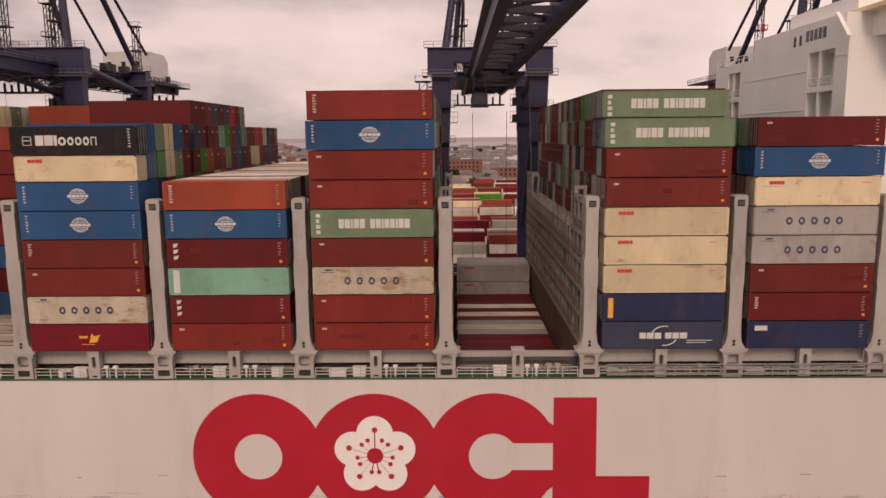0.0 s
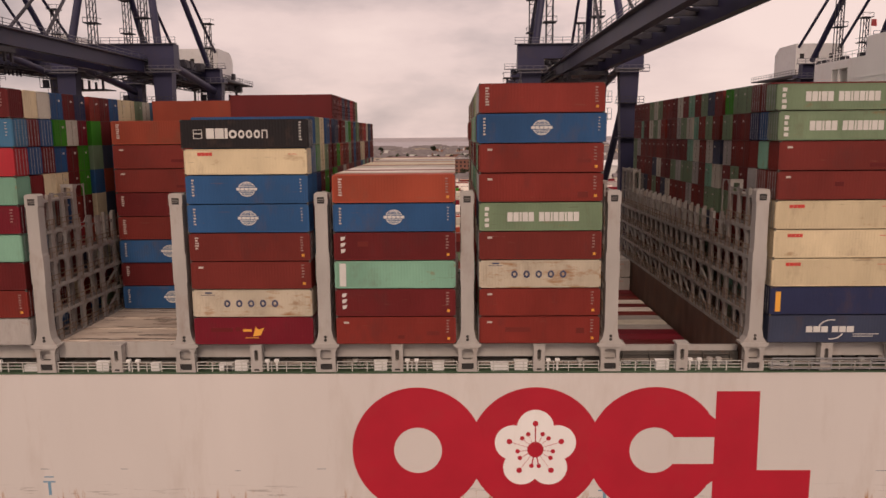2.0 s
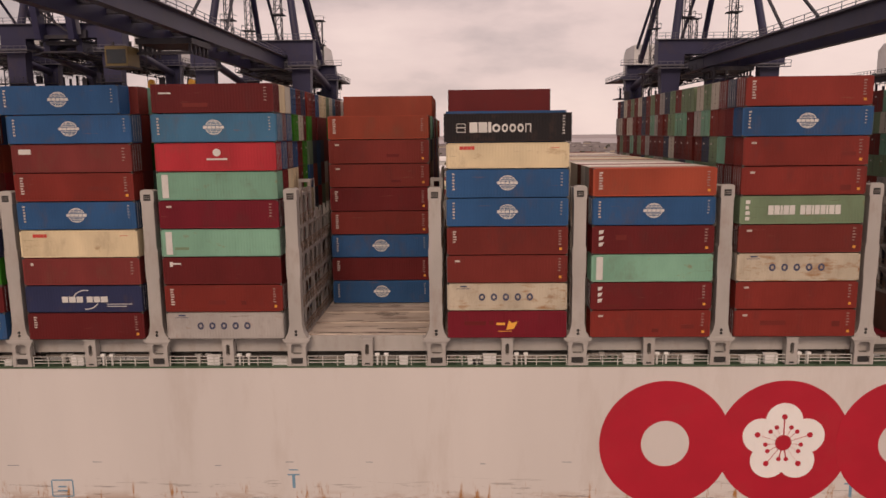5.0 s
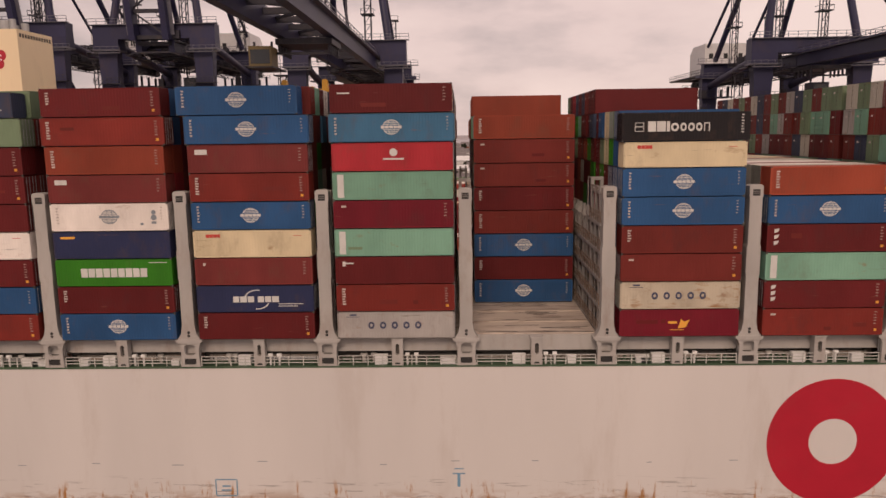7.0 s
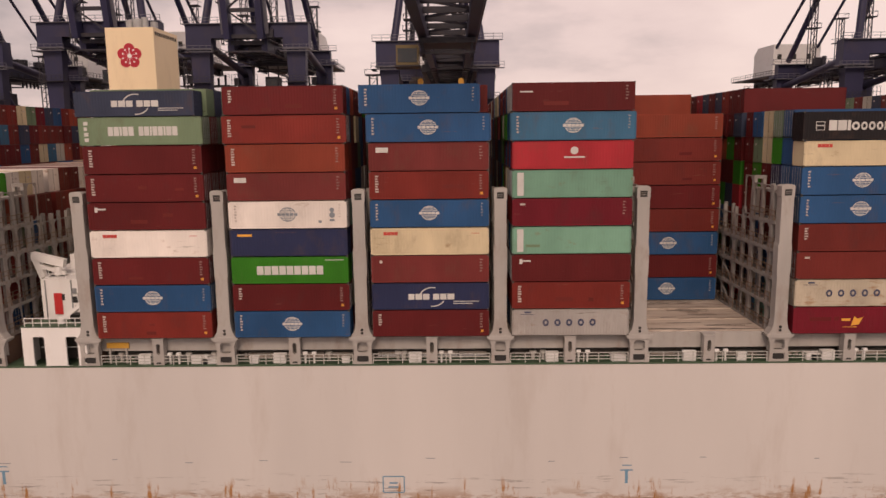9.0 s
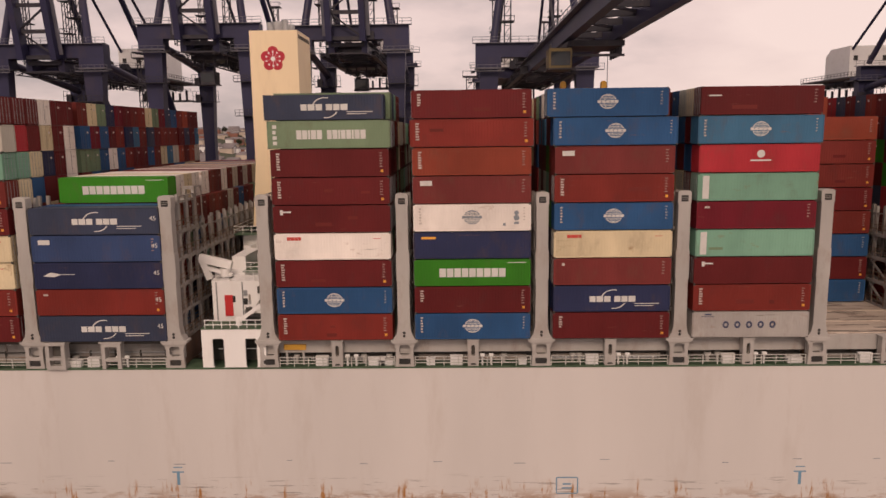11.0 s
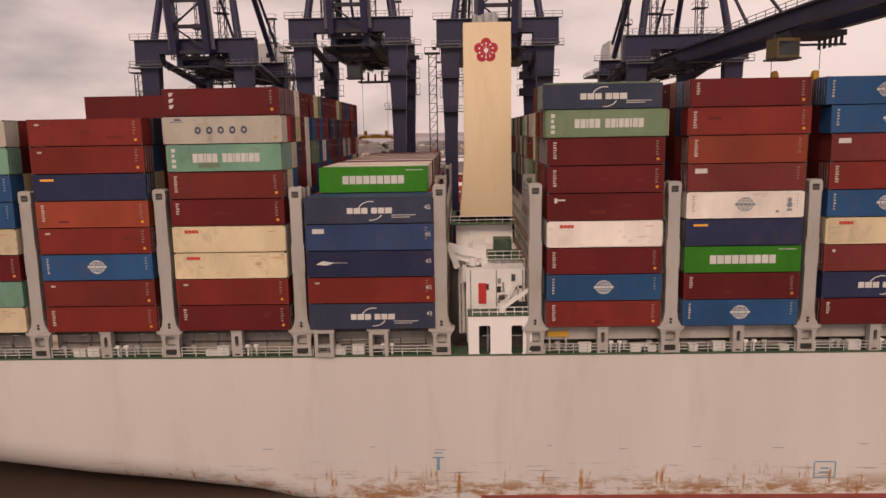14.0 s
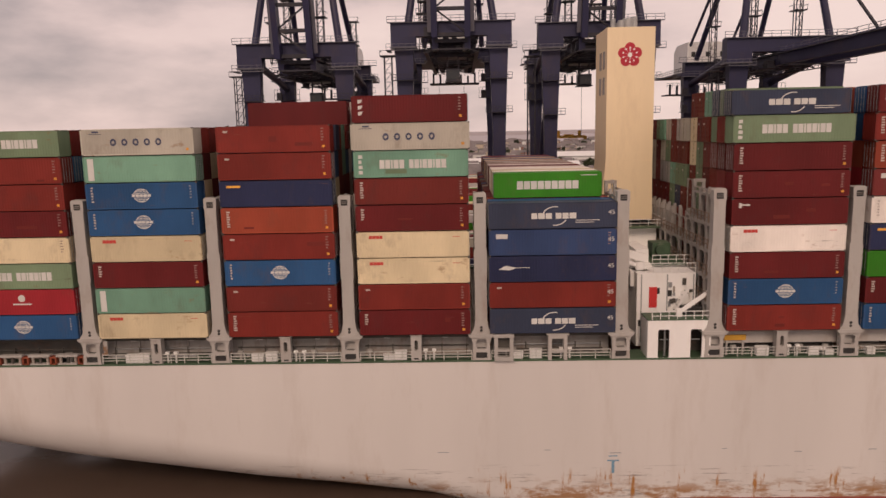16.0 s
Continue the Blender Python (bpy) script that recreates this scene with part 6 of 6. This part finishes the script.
tagged(part("yard_containers", yard_rest, tuple(BOX[k] for k in PAINT_ORDER)), "stacks of mixed-colour containers in the yard behind the quay", "containers", kind="stuff")

def straddle_carrier(x, y):
    """Tall yellow portal on four wheeled legs that lifts boxes between the stacks."""
    o = thing("straddle_carrier", "tall yellow straddle carrier among the yard stacks", "straddle carrier", (x, y, 4.5), "straddle carriers in the yard")
    for ly in (0.0, 4.6):
        for lx in (-5.0, 5.0):
            part("leg", Shape().box(lx - 0.45, lx + 0.45, ly - 0.3, ly + 0.3, 0.9, 13.2), M_YELLOW, o)
            part("wheel", Shape().tube((lx - 0.0, ly - 0.35, 0.75), (lx, ly + 0.35, 0.75), 0.75, n=12), M_DARK, o)
        part("side_beam", Shape().box(-5.6, 5.6, ly - 0.35, ly + 0.35, 12.4, 13.6), M_YELLOW, o)
        part("lower_beam", Shape().box(-6.0, 6.0, ly - 0.3, ly + 0.3, 1.4, 2.2), M_YELLOW, o)
    for lx in (-5.0, 5.0):
        part("cross_beam", Shape().box(lx - 0.5, lx + 0.5, 0.3, 4.3, 12.6, 13.4), M_YELLOW, o)
    part("engine_deck", Shape().box(-3.4, 3.4, 0.4, 4.2, 13.6, 14.6), M_CRANE_DARK, o, "dark engine deck")
    part("cab", Shape().box(5.5, 7.0, -0.6, 1.0, 9.8, 12.0), M_GLASS, o, "glazed driver cab")


for x, y in ((40.0, 325.0), (66.0, 291.0), (-96.0, 325.0)):
    straddle_carrier(x, y)

# ---- town, trees, distance ----
town = random.Random(33)
roofs, walls = Shape(), Shape()
for k in range(3000):
    y = 500 + 900 * town.random() ** 1.1
    x = town.uniform(-1.0, 1.0) * (260 + y * 0.9)
    rise = rise_at(x, y)
    w, d, h = town.uniform(4, 10), town.uniform(3.5, 6), town.uniform(4.0, 7.0)
    m = town.choice((0, 1, 1, 2, 2))
    walls.box(x - w, x + w, y - d, y + d, rise - 3.0, rise + h, m)
    roofs.prism_x([(y - d - 0.4, rise + h), (y + d + 0.4, rise + h), (y, rise + h + d * 0.62)], x - w - 0.3, x + w + 0.3)
tagged(part("town_houses", walls, (M_BRICK, M_STONE, M_SHED)), "brick and pale rendered houses of the town behind the port", "houses", kind="stuff")
tagged(part("town_roofs", roofs, M_ROOF), "dark slate and tile roofs of the town", "roofs", kind="stuff")


def town_block(x, y, w, d, h, mat, label):
    o = thing("town_building", label, "building", (x, y, 4.5), "large buildings behind the port")
    part("wall", Shape().box(-w, w, 0, d, 0, h), mat, o)
    part("roof", Shape().box(-w - 0.4, w + 0.4, -0.4, d + 0.4, h, h + 0.6).box(-w * 0.3, w * 0.2, d * 0.3, d * 0.6, h + 0.6, h + 2.4), M_ROOF, o)
    n = int(w * 2 / 3.2)
    for fl in range(int(h // 3.2)):
        for k in range(n):
            px = -w + 1.6 + 3.2 * k
            part("window", shared("town_window", lambda: Shape().box(0, 1.3, -0.06, 0.05, 0, 1.6), M_GLASS), None, o, at=(px - 0.65, 0, 1.1 + 3.2 * fl))


town_block(6.0, 600, 22, 14, 17.0, M_BRICK, "red brick block of several storeys with rows of windows")
town_block(62, 540, 24, 12, 12.8, M_BRICK, "long red brick terrace with rows of windows")
town_block(-160, 640, 22, 12, 14.0, M_BRICK, "red brick terrace with rows of windows")
for x, y, w, h in ((-190, 500, 38, 9), (-74, 560, 24, 8), (-120, 640, 26, 8), (-250, 560, 44, 10), (-20, 690, 40, 11), (130, 600, 40, 11)):
    sh = thing("warehouse", "pale metal warehouse with a low pitched roof", "warehouse", (x, y, 4.5), "warehouses")
    part("wall", Shape().box(-w, w, 0, 30, 0, h), M_SHED, sh)
    part("roof", Shape().prism_x([(-1, h), (31, h), (15, h + 4)], -w - 1, w + 1), M_SHED, sh)


def tree(x, y, z, size, seed):
    t = random.Random(seed)
    o = thing("tree", "dark green leafy tree among the houses", "tree", (x, y, z), "trees in the town")
    s = Shape().tube((0, 0, 0), (0.1 * size, 0, size * 0.5), size * 0.05, size * 0.03, 7)
    for k in range(5):
        a = 2 * math.pi * k / 5 + t.uniform(-0.4, 0.4)
        s.tube((0.05 * size, 0, size * 0.35), (size * 0.3 * math.cos(a), size * 0.3 * math.sin(a), size * t.uniform(0.6, 0.85)), size * 0.022, size * 0.008, 5)
    part("trunk", s, M_TRUNK, o)
    c = Shape()
    for k in range(260):
        v = Vector((t.gauss(0, 1), t.gauss(0, 1), t.gauss(0, 1))).normalized() * t.uniform(0.55, 1.0)
        lump = 1 + 0.25 * noise.noise(v * 2.2 + Vector((seed, 0, 0)))
        p = Vector((v.x * size * 0.42, v.y * size * 0.42, size * 0.68 + v.z * size * 0.34)) * lump
        q = size * t.uniform(0.05, 0.09)
        a, b = Vector((t.gauss(0, 1), t.gauss(0, 1), t.gauss(0, 1))).normalized() * q, Vector((t.gauss(0, 1), t.gauss(0, 1), t.gauss(0, 1))).normalized() * q
        c.add([p - a - b, p + a - b, p + a + b, p - a + b], [(0, 1, 2, 3)])
    part("crown", c, M_LEAF, o)


for k in range(230):
    y = town.uniform(500, 1250)
    x = town.uniform(-1.3, 1) * (120 + y * 0.5)
    tree(x, y, rise_at(x, y), town.uniform(6, 11), k)
